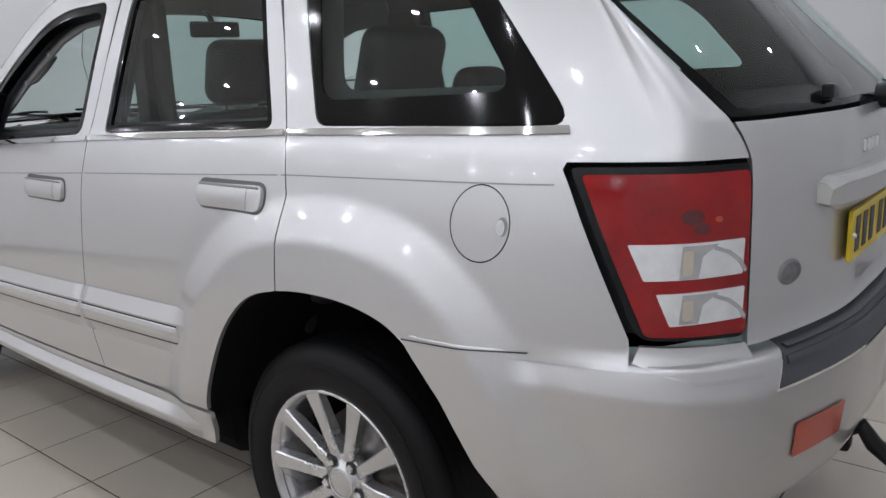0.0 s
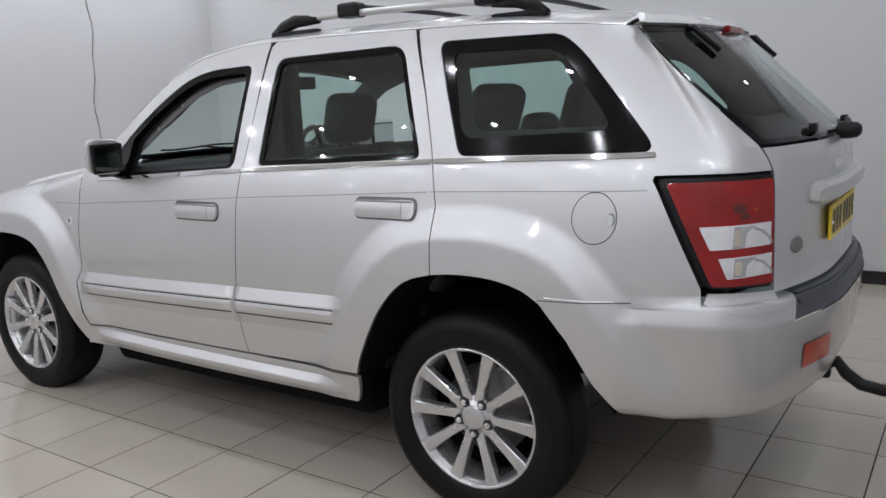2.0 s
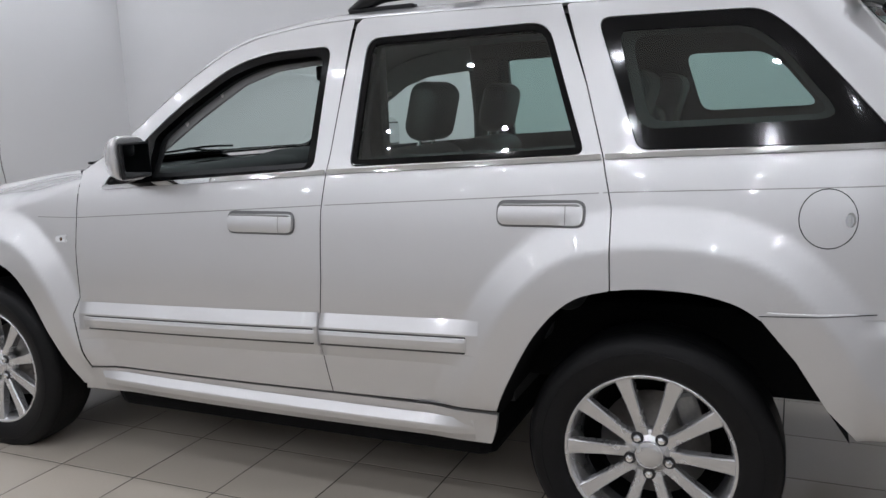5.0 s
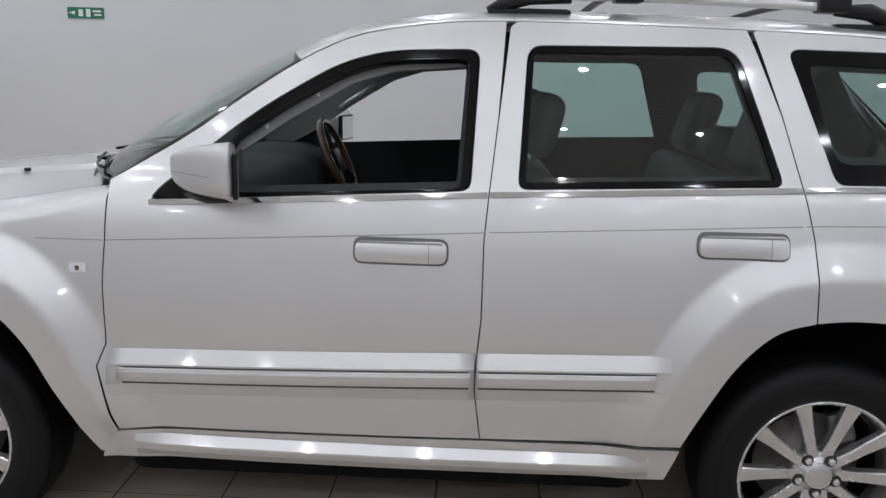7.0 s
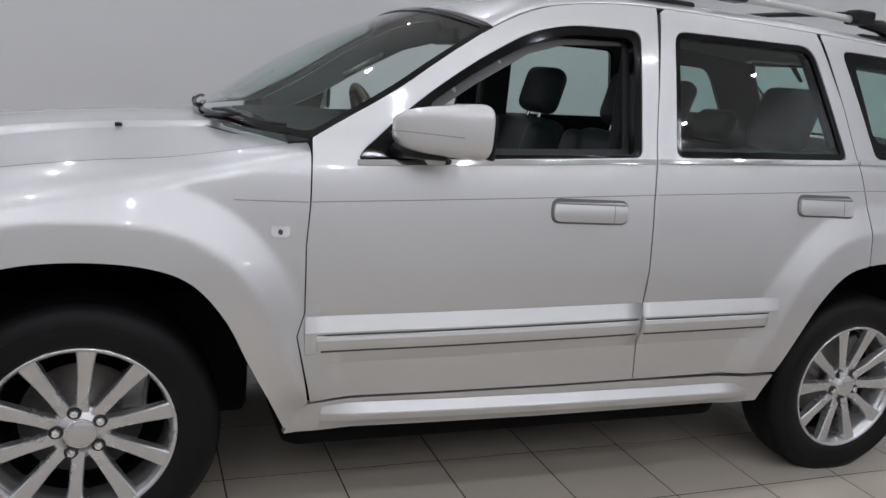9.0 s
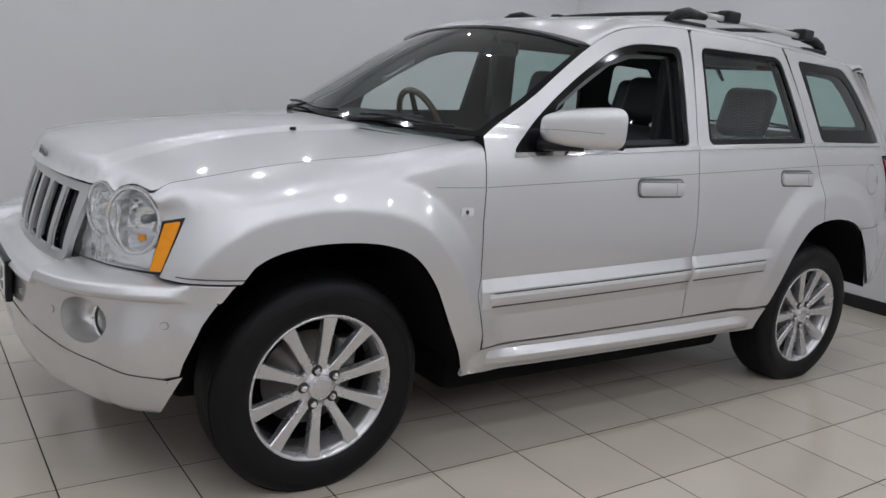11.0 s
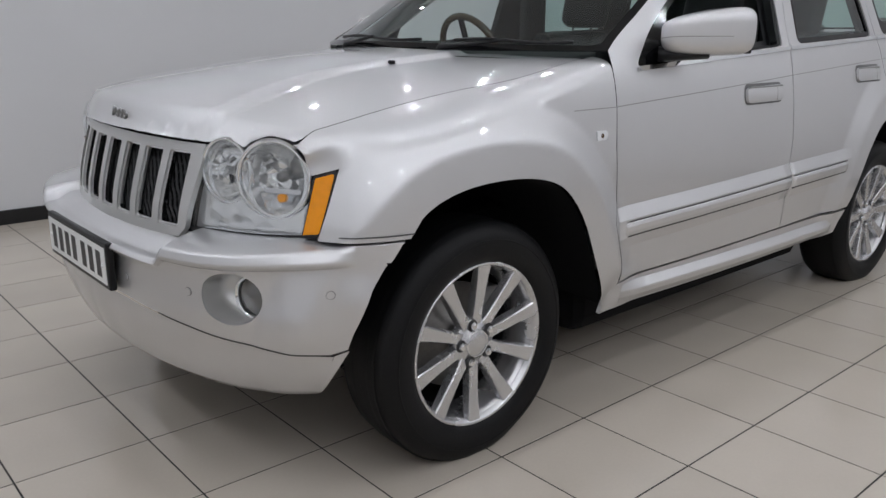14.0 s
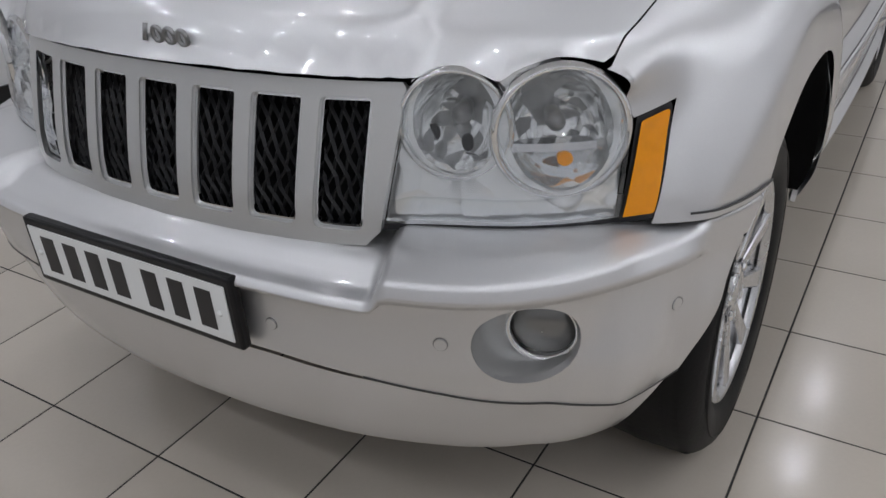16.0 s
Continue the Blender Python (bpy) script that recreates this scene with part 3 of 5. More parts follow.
def band(a, b, mid, half, n=16, ends=0.0):
    """A strip of the flank from p = a to b round the height mid(p)."""
    ps = [a + (b - a) * i / n for i in range(n + 1)]
    return rounded([(p, mid(p) - half) for p in ps] + [(p, mid(p) + half) for p in ps[::-1]], [ends] + [0] * (n - 1) + [ends, ends] + [0] * (n - 1) + [ends])


def belt(p):
    return table(p, (-0.7, 0.1, 1.05, 2.1), (1.264, 1.246, 1.207, 1.150))


def waist(p):
    return table(p, (-0.62, 0.1, 1.05, 2.2), (1.160, 1.145, 1.100, 1.035))


def rub(p):
    return table(p, (0.45, 1.07, 2.2), (0.680, 0.667, 0.629))


def door_set(side):
    tag = "left" if side > 0 else "right"
    front = skin("front_door", flank, GAP_F[::-1] + edge_line(2.17, 1.01) + GAP_M[::-1][1:], PAINT, car, [WIN_F], side=side, label="silver front door with its window wound down")
    rear = skin("rear_door", flank, GAP_M + edge_line(0.98, 0.29) + GAP_Q[::-1][1:] + arch_part(ARCH_R, 0.105, 0.452), PAINT, car, [WIN_R], side=side, h=0.02, label="silver rear door with a tinted window")
    quarter = skin("quarter_panel", flank, GAP_Q + edge_line(0.265, -0.87) + [(-0.955, 1.45), (P_GATE + 0.038, 1.30), (P_GATE + 0.026, 1.27), (P_GATE, 1.204)] + LAMP_EDGE + [(-0.775, 0.820), (-0.294, 0.812)] + arch_part(ARCH_R, -0.27, 0.095), PAINT, car, [WIN_Q, FUEL], side=side, h=0.014,
                   label="silver rear quarter panel with a flared wheel arch")
    sill = skin("sill", flank, rounded([(0.448, 0.458), (0.462, 0.40), (0.480, 0.345), (2.235, 0.338), (2.215, 0.40), (2.168, 0.441), (1.05, 0.458)], [0, 0, 0.008, 0.008, 0, 0, 0]), PAINT, car, side=side, label="silver sill with a raised step ridge")
    ledge = lambda p, v, h: flank(p, v, max(h - flare(p, v), 0) + 0.0006)
    strips("step_ridge", ledge, along(0.535, 2.125, 0.075, 0.085, 22), [(0.352, 0.008), (0.374, 0.022), (0.392, 0.026), (0.399, 0.025), (0.427, 0.001)], PAINT, sill, side)
    # window frames, glass and trims
    skin("window_frame", flank_at(-0.004), WIN_F, BORDER, front, [OPEN_F], gap=0.001, side=side, depth=0.03, label="black window surround with mirror corner")
    skin("window_frame", flank_at(-0.004), WIN_R, BORDER, rear, [shrink(WIN_R, 0.02)], gap=0.001, side=side, depth=0.03, label="black rubber window surround")
    pane = skin("window_glass", flank_at(-0.010), shrink(WIN_R, 0.012), PRIVACY, rear, gap=0, depth=0, side=side, label="tinted side window")
    q = skin("window_frame", flank_at(-0.003), WIN_Q, BORDER, quarter, [rounded([(0.110, 1.600), (-0.315, 1.594), (-0.405, 1.535), (-0.525, 1.335), (0.035, 1.318)], [0.03, 0.07, 0.06, 0.07, 0.05])], gap=0.001, side=side, depth=0.006, label="black printed window border")
    pane2 = skin("window_glass", flank_at(-0.006), shrink(WIN_Q, 0.012), PRIVACY, quarter, gap=0, depth=0, side=side, label="tinted fixed side window")
    for owner, a, b in ((front, 2.06, 1.055), (rear, 1.045, 0.142), (quarter, 0.13, -0.635)):
        skin("belt_trim", flank_at(0.006), band(a, b, belt, 0.0075, 16, 0.003), CHROME, owner, side=side, depth=0.012, gap=0, back=-0.006, label="bright metal belt moulding")
        # thin darker strip paints in the shade of the waist crease
        skin("body_crease", flank_at(0.0006), band(max(min(a, 2.18), b) if owner != front else 2.185, b if owner != quarter else -0.61, waist, 0.0016, 16), SEAM_SHADE, owner, side=side, depth=0.002, gap=0)
    for owner, a, b in ((front, 2.172, 1.085), (rear, 1.052, 0.545)):
        bar = lambda p, v, h: flank(p, rub(p) + v, max(h - flare(p, rub(p) + v), 0) + 0.0006)
        end = 0.03 if owner is rear else 0.002
        tip = 1.076 if owner is front else 0.50
        m = strips("side_moulding", bar, along(1.0685 if owner is rear else 2.192, tip, 0.002, end), [(-0.072, 0.0), (-0.033, 0.013), (-0.0305, 0.020), (0.033, 0.022), (0.077, 0.001)], PAINT, owner, side, "raised silver rubbing strip")
        ins = along(1.066 if owner is rear else a - 0.012, 1.079 if owner is front else 0.535, 0.004, 0.012)
        strips("moulding_groove", bar, ins if owner is front else ins[:-1] + [(0.542, 1.0)], [(-0.0290, 0.0222), (0.0270, 0.0228)], GROOVE, m, side)
        strips("moulding_insert", bar, [(p + (0.002 if k == 0 else 0), 0.5 if k == 0 else 1) for p, k in ins], [(-0.0236, 0.020), (-0.021, 0.027), (-0.008, 0.0305), (0.010, 0.0315), (0.020, 0.028), (0.0236, 0.020)], PAINT, m, side, "silver insert strip")
    for owner, a, b, z in ((front, 1.166, 1.436, 1.039), (rear, 0.182, 0.442, 1.084)):
        c, w = (a + b) / 2, (b - a) / 2
        ring = rounded([(c - w - 0.005, z - 0.040), (c + w + 0.005, z - 0.040), (c + w + 0.005, z + 0.039), (c - w - 0.005, z + 0.039)], 0.030)
        bar = rounded([(c - w, z - 0.034), (c + w, z - 0.034), (c + w, z + 0.030), (c - w, z + 0.034)], 0.026)
        # flat dark plate paints the shade of the recess round the handle
        skin("handle_recess", flank_at(0.0015), ring, HOLLOW_SHADE, owner, side=side, depth=0.003, gap=0)
        skin("door_handle", lambda p, v, z=z: flank(p, v, 0.016 - 5.0 * (v - z) ** 2 - 1.2 * max(abs(p - c) - 0.08, 0) ** 2), bar, PAINT, owner, side=side, depth=0.014, gap=0.002, h=0.012, back=-0.004, label="silver pull handle")
        skin("handle_grip", lambda p, v, z=z: flank(p, v, 0.0185 - 5.0 * (v - z - 0.016) ** 2), rounded([(c - w + 0.012, z + 0.0255), (c + w - 0.012, z + 0.0255), (c + w - 0.02, z + 0.030), (c - w + 0.02, z + 0.030)], 0.002), SEAM_SHADE, owner, side=side, depth=0.008, gap=0, h=0.012, back=-0.002)
        skin("handle_joint", lambda p, v, z=z: flank(p, v, 0.0164 - 5.0 * (v - z) ** 2 - 1.2 * max(abs(p - c) - 0.08, 0) ** 2), [(a + 0.052, z - 0.030), (a + 0.0545, z - 0.030), (a + 0.0545, z + 0.027), (a + 0.052, z + 0.027)], SEAM_SHADE, owner, side=side, depth=0.002, gap=0, h=0.012)
    skin("panel_joint", flank_at(0.0042), band(-0.292, -0.575, lambda p: table(p, (-0.575, -0.292), (0.8335, 0.8255)), 0.0014, 12), JOINT, quarter, side=side, gap=0, depth=0.003)
    # fuel flap on the left only
    if side > 0:
        flap = skin("fuel_flap", flank, FUEL, PAINT, quarter, side=side, gap=0.0008, label="round silver fuel flap")
        skin("finger_dip", flank_at(0.0012), [(-0.508 + 0.012 * math.cos(k * math.tau / 18), 1.075 + 0.019 * math.sin(k * math.tau / 18)) for k in range(18)], SEAM_SHADE, flap, side=side, depth=0.001, gap=0, h=0.01)
        skin("finger_dip", flank_at(0.0022), [(-0.5045 + 0.010 * math.cos(k * math.tau / 18), 1.073 + 0.016 * math.sin(k * math.tau / 18)) for k in range(18)], CHROME, flap, side=side, depth=0.001, gap=0, h=0.01, label="bright finger dip")
    else:
        skin("fuel_flap", flank, FUEL, PAINT, quarter, side=side, gap=0.0, depth=0)
    body[tag] = (front, rear, quarter)


HOLLOW_SHADE = material("handle_hollow", (0.16, 0.16, 0.16), 0.45, 0.5)
GROOVE = material("moulding_gap", (0.05, 0.05, 0.05), 0.5)
JOINT = material("panel_joint", (0.05, 0.05, 0.05), 0.6)
# darker silver: paints the crease's shade and colours small joints
SEAM_SHADE = material("crease_shade", (0.30, 0.30, 0.29), 0.5, 0.5)
FUEL = [(-0.454 + 0.070 * math.cos(a * math.tau / 40), 1.077 + 0.076 * math.sin(a * math.tau / 40)) for a in range(40)]
LAMP_EDGE = [(-0.632, 1.200), (-0.626, 1.188), (-0.635, 1.17), (-0.772, 0.878)]
for side in (1, -1):
    door_set(side)

# wings, bonnet, roof, screens
WING = [(2.190, 1.03), (2.198, 0.91), (2.193, 0.72), (2.216, 0.655), (2.168, 0.441), (2.20, 0.40), (2.215, 0.36)] + arch_part(ARCH_F, 2.23, 3.06)
P_GRILLE = 3.75
P_LAMP = 3.345


def wing_top(p):
    return SHOULDER(p) + 0.3


def wing_v(p, z):
    """The v at which the wing reaches the height z."""
    vs = np.linspace(SHOULDER(p) - 0.1, wing_top(p), 160)
    return float(vs[np.argmin([abs(wing(p, v)[2] - z) for v in vs])])


for side in (1, -1):
    w = skin("front_wing", wing, WING + [(3.090, 0.762), (3.315, 0.764), (3.248, 0.938), (3.324, 0.920)] + [(p, wing_v(p, z)) for p, z in ((3.332, 0.932), (3.342, 0.955), (3.354, 0.972), (3.365, 0.984))] + [(3.376, wing_top(3.376))] + [(p, wing_top(p)) for p in (3.3, 3.2, 3.0, 2.8, 2.6, 2.4, 2.25, 2.187)], PAINT, car, side=side, h=0.013,
             label="silver front wing with a flared wheel arch")
    skin("panel_joint", flank_at(0.0042), band(3.082, 3.262, lambda p: table(p, (3.082, 3.262), (0.776, 0.7785)), 0.0014, 10), JOINT, w, side=side, gap=0, depth=0.003)
    # the painted crease shade carries on over the wing
    skin("body_crease", flank_at(0.0006), band(2.40, 2.195, lambda p: waist(p), 0.0014, 8), SEAM_SHADE, w, side=side, depth=0.002, gap=0)
    r = skin("side_repeater", flank_at(0.004), rounded([(2.245, 0.937), (2.298, 0.937), (2.298, 0.966), (2.245, 0.966)], 0.004), CLEARLENS, w, side=side, depth=0.006, gap=0, h=0.01, label="small clear indicator repeater")
    skin("repeater_bulb", flank_at(0.0048), [(2.272 + 0.007 * math.cos(a), 0.951 + 0.008 * math.sin(a)) for a in np.linspace(0, 6.0, 12)], WOOD, r, side=side, depth=0.001, gap=0, h=0.01)

half = [(BROW_X(y), y) for y in (0, 0.1, 0.2, 0.28, 0.36, 0.40, 0.43, 0.45, 0.465, 0.48, 0.49, 0.505, 0.52, 0.535, 0.551, 0.565, 0.578, 0.585, 0.592, 0.60, 0.611, 0.625, 0.641, 0.655, 0.669, 0.685, 0.70, 0.71, 0.72)] + [(x, HOOD_SIDE(x)) for x in (3.28, 3.2, 3.1, 2.9, 2.7, 2.5, 2.3, 2.235)] + [(2.29, 0.60), (2.37, 0.40), (2.42, 0.2), (2.435, 0.0)]
bonnet = skin("bonnet", hood, half + [(x, -y) for x, y in half[-2:0:-1]], PAINT, car, depth=0.022, gap=0.002, h=0.016, label="silver bonnet with a raised middle and brows over the lamps")
# added matte black sheet under the bonnet, so that its gaps look dark
eh = [(3.44, 0.0), (3.38, 0.4), (3.26, 0.66), (3.1, 0.74), (2.7, 0.77), (2.25, 0.79), (2.25, 0.0)]
skin("engine_bay_cover", lambda x, y: hood(x, min(max(y, -0.72), 0.72)) - np.array((0, min(max(y, -0.72), 0.72) - y, 0.035)), eh + [(x, -y) for x, y in eh[-2:0:-1]], MATTE, car, gap=0, depth=0, h=0.07, label="matte black sheet added under the bonnet to darken its gaps")
P_ROOF = 1.63
mid_roof = lambda p, u: roof(p, u) if u <= 1 else roof(p, 2 - u) * np.array((1, -1, 1))
# roof laid out in p and u; the outline's u is scaled to metres for an even mesh
roof_skin = lambda p, m: mid_roof(p, m / 0.65)
P_TAIL = -0.70
skin("roof", roof_skin, [(P_ROOF, 0), (1.2, 0), (0.8, 0), (0.4, 0), (0.0, 0), (-0.4, 0), (P_TAIL, 0), (P_TAIL, 0.65), (P_TAIL, 1.3), (-0.4, 1.3), (0.4, 1.3), (1.2, 1.3), (P_ROOF, 1.3), (P_ROOF + 0.035, 1.1), (P_ROOF + 0.06, 0.85), (P_ROOF + 0.07, 0.65), (P_ROOF + 0.06, 0.45), (P_ROOF + 0.035, 0.2)], PAINT, car, gap=0.001, label="silver roof")


def screen(u, v):
    """The windscreen: u across from -1 to 1, v up from 0 to 1."""
    s = abs(u)
    p = 2.19 + (P_ROOF - 2.19) * v
    e = flank(p, EDGE(p))
    low, top = np.array((2.46, 0, 1.205)), roof(P_ROOF + 0.07, 1.0)
    mid = low + (top - low) * v + np.array((0.03, 0, 0.05)) * math.sin(math.pi * v) * 0.6
    k = s ** 2.2
    q = mid * (1 - k) + e * k
    q[1] = e[1] * s
    return q * np.array((1, 1 if u >= 0 else -1, 1))


SCR = [(-1, 0.0), (0, 0.0), (1, 0.0), (1, 0.5), (1, 1), (0, 1), (-1, 1), (-1, 0.5)]
SCR_IN = rounded([(-0.968, 0.04), (0.968, 0.04), (0.968, 0.965), (-0.968, 0.965)], 0.04)
skin("windscreen_border", screen, SCR, BORDER, car, [SCR_IN], gap=0, h=0.06, depth=0.004, label="black windscreen border")
skin("windscreen", lambda u, v: screen(u, v) - np.array((0.004, 0, 0.003)), shrink(SCR, 0.02), SCREEN, car, gap=0, h=0.06, depth=0, label="clear windscreen")
# ---- front and rear of the body ----
PROFILE_F = [(-0.22, 0.776), (-0.10, 0.773), (-0.020, 0.757), (-0.006, 0.752), (-0.001, 0.744), (0.006, 0.722), (0.004, 0.714), (-0.008, 0.707), (-0.017, 0.700), (-0.020, 0.62), (-0.014, 0.52), (-0.02, 0.46), (-0.035, 0.40), (-0.06, 0.35), (-0.10, 0.325)]
PROFILE_R = [(-0.16, 0.840), (-0.045, 0.838), (-0.022, 0.834), (-0.012, 0.826), (0.001, 0.788), (0.005, 0.772), (0.005, 0.755), (-0.003, 0.68), (-0.012, 0.58), (-0.026, 0.52), (-0.045, 0.488), (-0.075, 0.470)]


HUMP = smooth_table([3.1, 3.22, 3.28, 3.33, 3.375, 3.395, 3.42, 3.50, 3.60, 3.72, 3.86, 4.0, 4.25], [0.0, -0.005, -0.003, 0.018, 0.040, 0.047, 0.050, 0.055, 0.051, 0.037, 0.02, 0.008, 0.0])


def bumper(profile, start, span, sign, dip=0.0):
    s = spline(profile, 12)
    q = np.concatenate(([0], np.cumsum(np.hypot(*np.diff(s, axis=0).T))))

    def F(p, d):
        off, z = np.interp(d, q, s[:, 0]), np.interp(d, q, s[:, 1])
        x, y, nx, ny = plan(p)
        w = step((p - start) * sign / span)
        o = flare(p, z) + w * off + (1 - w) * (min(off + 0.03, 0) - inset_low(z) + 0.0025 - (nose(p, z) if sign > 0 else 0))
        if dip:
            o += HUMP(p) * table(z, (0.33, 0.45, 0.58), (0.1, 0.45, 1.0))
        if dip and z > 0.66:
            z -= (z - 0.66) / 0.116 * (0.004 + 0.014 * step((p - 3.30) / 0.42))
            mid = step((p - 3.722) / 0.030)
            z = 0.66 + (z - 0.66) * (1 - dip * mid) + 0.024 * mid * step((-off - 0.03) / 0.06)
        return np.array((x + nx * o, y + ny * o, z))
    low = int(np.argmax(s[:, 1]))
    return F, lambda z: float(np.interp(-z, -s[low:, 1], q[low:])), float(q[-1])


BF, qf, QF = bumper(PROFILE_F, 3.215, 0.085, 1, 0.52)
BR, qr, QR = bumper(PROFILE_R, -0.515, 0.07, -1)
BFF, BRR = across(BF, P_FRONT), across(BR, P_REAR)


def mirrored(pts, centre):
    """An outline completed across the middle of the car."""
    return list(pts) + [(2 * centre - p, v) for p, v in list(pts)[::-1]]


def ring(p, q, r, rq, n=28):
    return [(p + r * math.cos(k * math.tau / n), q + rq * math.sin(k * math.tau / n)) for k in range(n)]


FOGGLASS = material("fog_glass", (0.22, 0.22, 0.215), 0.08, 0.5, 0.6)
P_FOG, Z_FOG = 3.525, 0.625
fogs = [ring(P_FOG, qf(Z_FOG), 0.078, 0.070), ring(2 * P_FRONT - P_FOG, qf(Z_FOG), 0.078, 0.070)]
SEAM_F = [(3.95, 0.550), (3.78, 0.542), (3.65, 0.528), (3.52, 0.506), (3.41, 0.488), (3.34, 0.473), (3.29, 0.464), (3.246, 0.476)]
fb = skin("front_bumper", BFF, mirrored([(P_FRONT, qf(0.552))] + [(p, qf(z)) for p, z in SEAM_F] + [(3.235, qf(0.52)), (3.19, qf(0.64)), (3.12, qf(0.745)), (3.080, qf(0.773)), (3.11, 0.16), (3.20, 0.13), (3.30, 0.08), (3.33, 0.03), (P_LAMP + 0.04, 0.01), (P_GRILLE - 0.03, 0.01), (P_FRONT - 0.2, 0.03), (P_FRONT, 0.03)], P_FRONT), PAINT, car, fogs, gap=0.001, h=0.015,
          label="silver front bumper with a stepped top and round lamp recesses")
for side in (1, -1):
    # dark strip paints the shade in the crease where the valance joins
    skin("panel_joint", lambda p, d: BF(p, d) + np.array((0.0012, 0.0008, 0)), [(p, qf(z) - 0.0018) for p, z in SEAM_F[1:]] + [(p, qf(z) + 0.0018) for p, z in SEAM_F[:0:-1]], JOINT, fb, side=side, gap=0, depth=0.003, h=0.02)
skin("front_valance", across(lambda p, d: BF(p, d) - np.array((0.012, 0.008, 0)) * step((3.85 - p) / 0.35) - np.array((0, 0, 0.016)) * step((3.85 - p) / 0.35) * step((d - qf(0.50)) / 0.12), P_FRONT), mirrored([(P_FRONT, QF), (3.6, QF), (3.42, QF), (3.335, QF - 0.02), (3.29, qf(0.40))] + [(p, qf(z - 0.005)) for p, z in SEAM_F[::-1]] + [(P_FRONT, qf(0.548))], P_FRONT), PAINT, car, gap=0.001, label="silver lower front valance")
rb = skin("rear_bumper", BRR, mirrored([(P_REAR, QR), (-0.8, QR), (-0.56, QR), (-0.525, qr(0.51)), (-0.465, qr(0.575)), (-0.385, qr(0.705)), (-0.315, qr(0.79)), (-0.290, qr(0.822)), (-0.33, 0.11), (-0.60, 0.08), (-0.76, 0.06), (-0.80, 0.05), (-1.19, 0.0), (-1.075, 0.215), (P_REAR, 0.215)], P_REAR), PAINT, car, gap=0.001, h=0.015, label="silver rear bumper")
pad = skin("bumper_pad", BRR, mirrored([(P_REAR, 0.213), (-1.077, 0.213), (-1.192, 0.0), (P_REAR, 0.0)], P_REAR), SLATE, car, gap=0.002, label="ribbed dark grey bumper step pad")
for d in (0.05, 0.09, 0.13, 0.165):
    skin("pad_rib", lambda p, v: BRR(p, v) + np.array((-0.004, 0, 0.003)), mirrored([(P_REAR, d - 0.008), (-1.20 + 0.50 * d, d - 0.008), (-1.20 + 0.50 * d, d + 0.008), (P_REAR, d + 0.008)], P_REAR), SLATE, pad, gap=0, depth=0.006, h=0.05)
TAIL = across(flank, P_REAR)
gate = skin("tailgate", TAIL, mirrored([(P_REAR, 0.85), (-1.034, 0.85), (P_GATE - 0.002, 1.20), (P_GATE + 0.022, 1.272), (P_REAR, 1.275)], P_REAR), PAINT, car, label="silver tailgate with a bright handle bar and number plate")
G_RIM = mirrored([(P_REAR, 1.278), (P_GATE + 0.024, 1.276), (-0.960, 1.45), (-0.875, 1.635), (-1.0, 1.645), (P_REAR, 1.650)], P_REAR)
rear_glass = skin("rear_window", across(flank_at(-0.004), P_REAR), G_RIM, PRIVACY, car, gap=0.003, depth=0, label="tinted rear window with a wiper")
skin("window_border", across(flank_at(-0.0025), P_REAR), G_RIM, BORDER, rear_glass, [mirrored([(P_REAR, 1.295), (P_GATE - 0.010, 1.295), (-0.995, 1.45), (-0.915, 1.618), (P_REAR, 1.632)], P_REAR)], gap=0.002, depth=0.004)


def spoiler(s, v):
    """The lip from the roof's rear edge to the top of the rear window."""
    k = min(s, 2 - s)
    q = (1 - v) * roof(P_TAIL, k) + v * (flank(-0.875 + (P_REAR + 0.875) * k, 1.652) + np.array((-0.012, 0, 0)))
    q = q + np.array((-0.015, 0, 0.012)) * math.sin(math.pi * v)
    return q if s <= 1 else q * np.array((1, -1, 1))


skin("roof_spoiler", spoiler, [(0.0, 0.0), (1.0, 0.0), (2.0, 0.0), (2.0, 1.0), (1.0, 1.0), (0.0, 1.0)], PAINT, car, gap=0, depth=0.02, h=0.07, label="silver roof spoiler lip")
for side in (1, -1):
    skin("bumper_corner", flank, [(-0.778, 0.836), (-0.79, 0.866), (-1.032, 0.860), (-1.045, 0.80), (-0.9, 0.80)], PAINT, rb, side=side, gap=0.001, h=0.03)


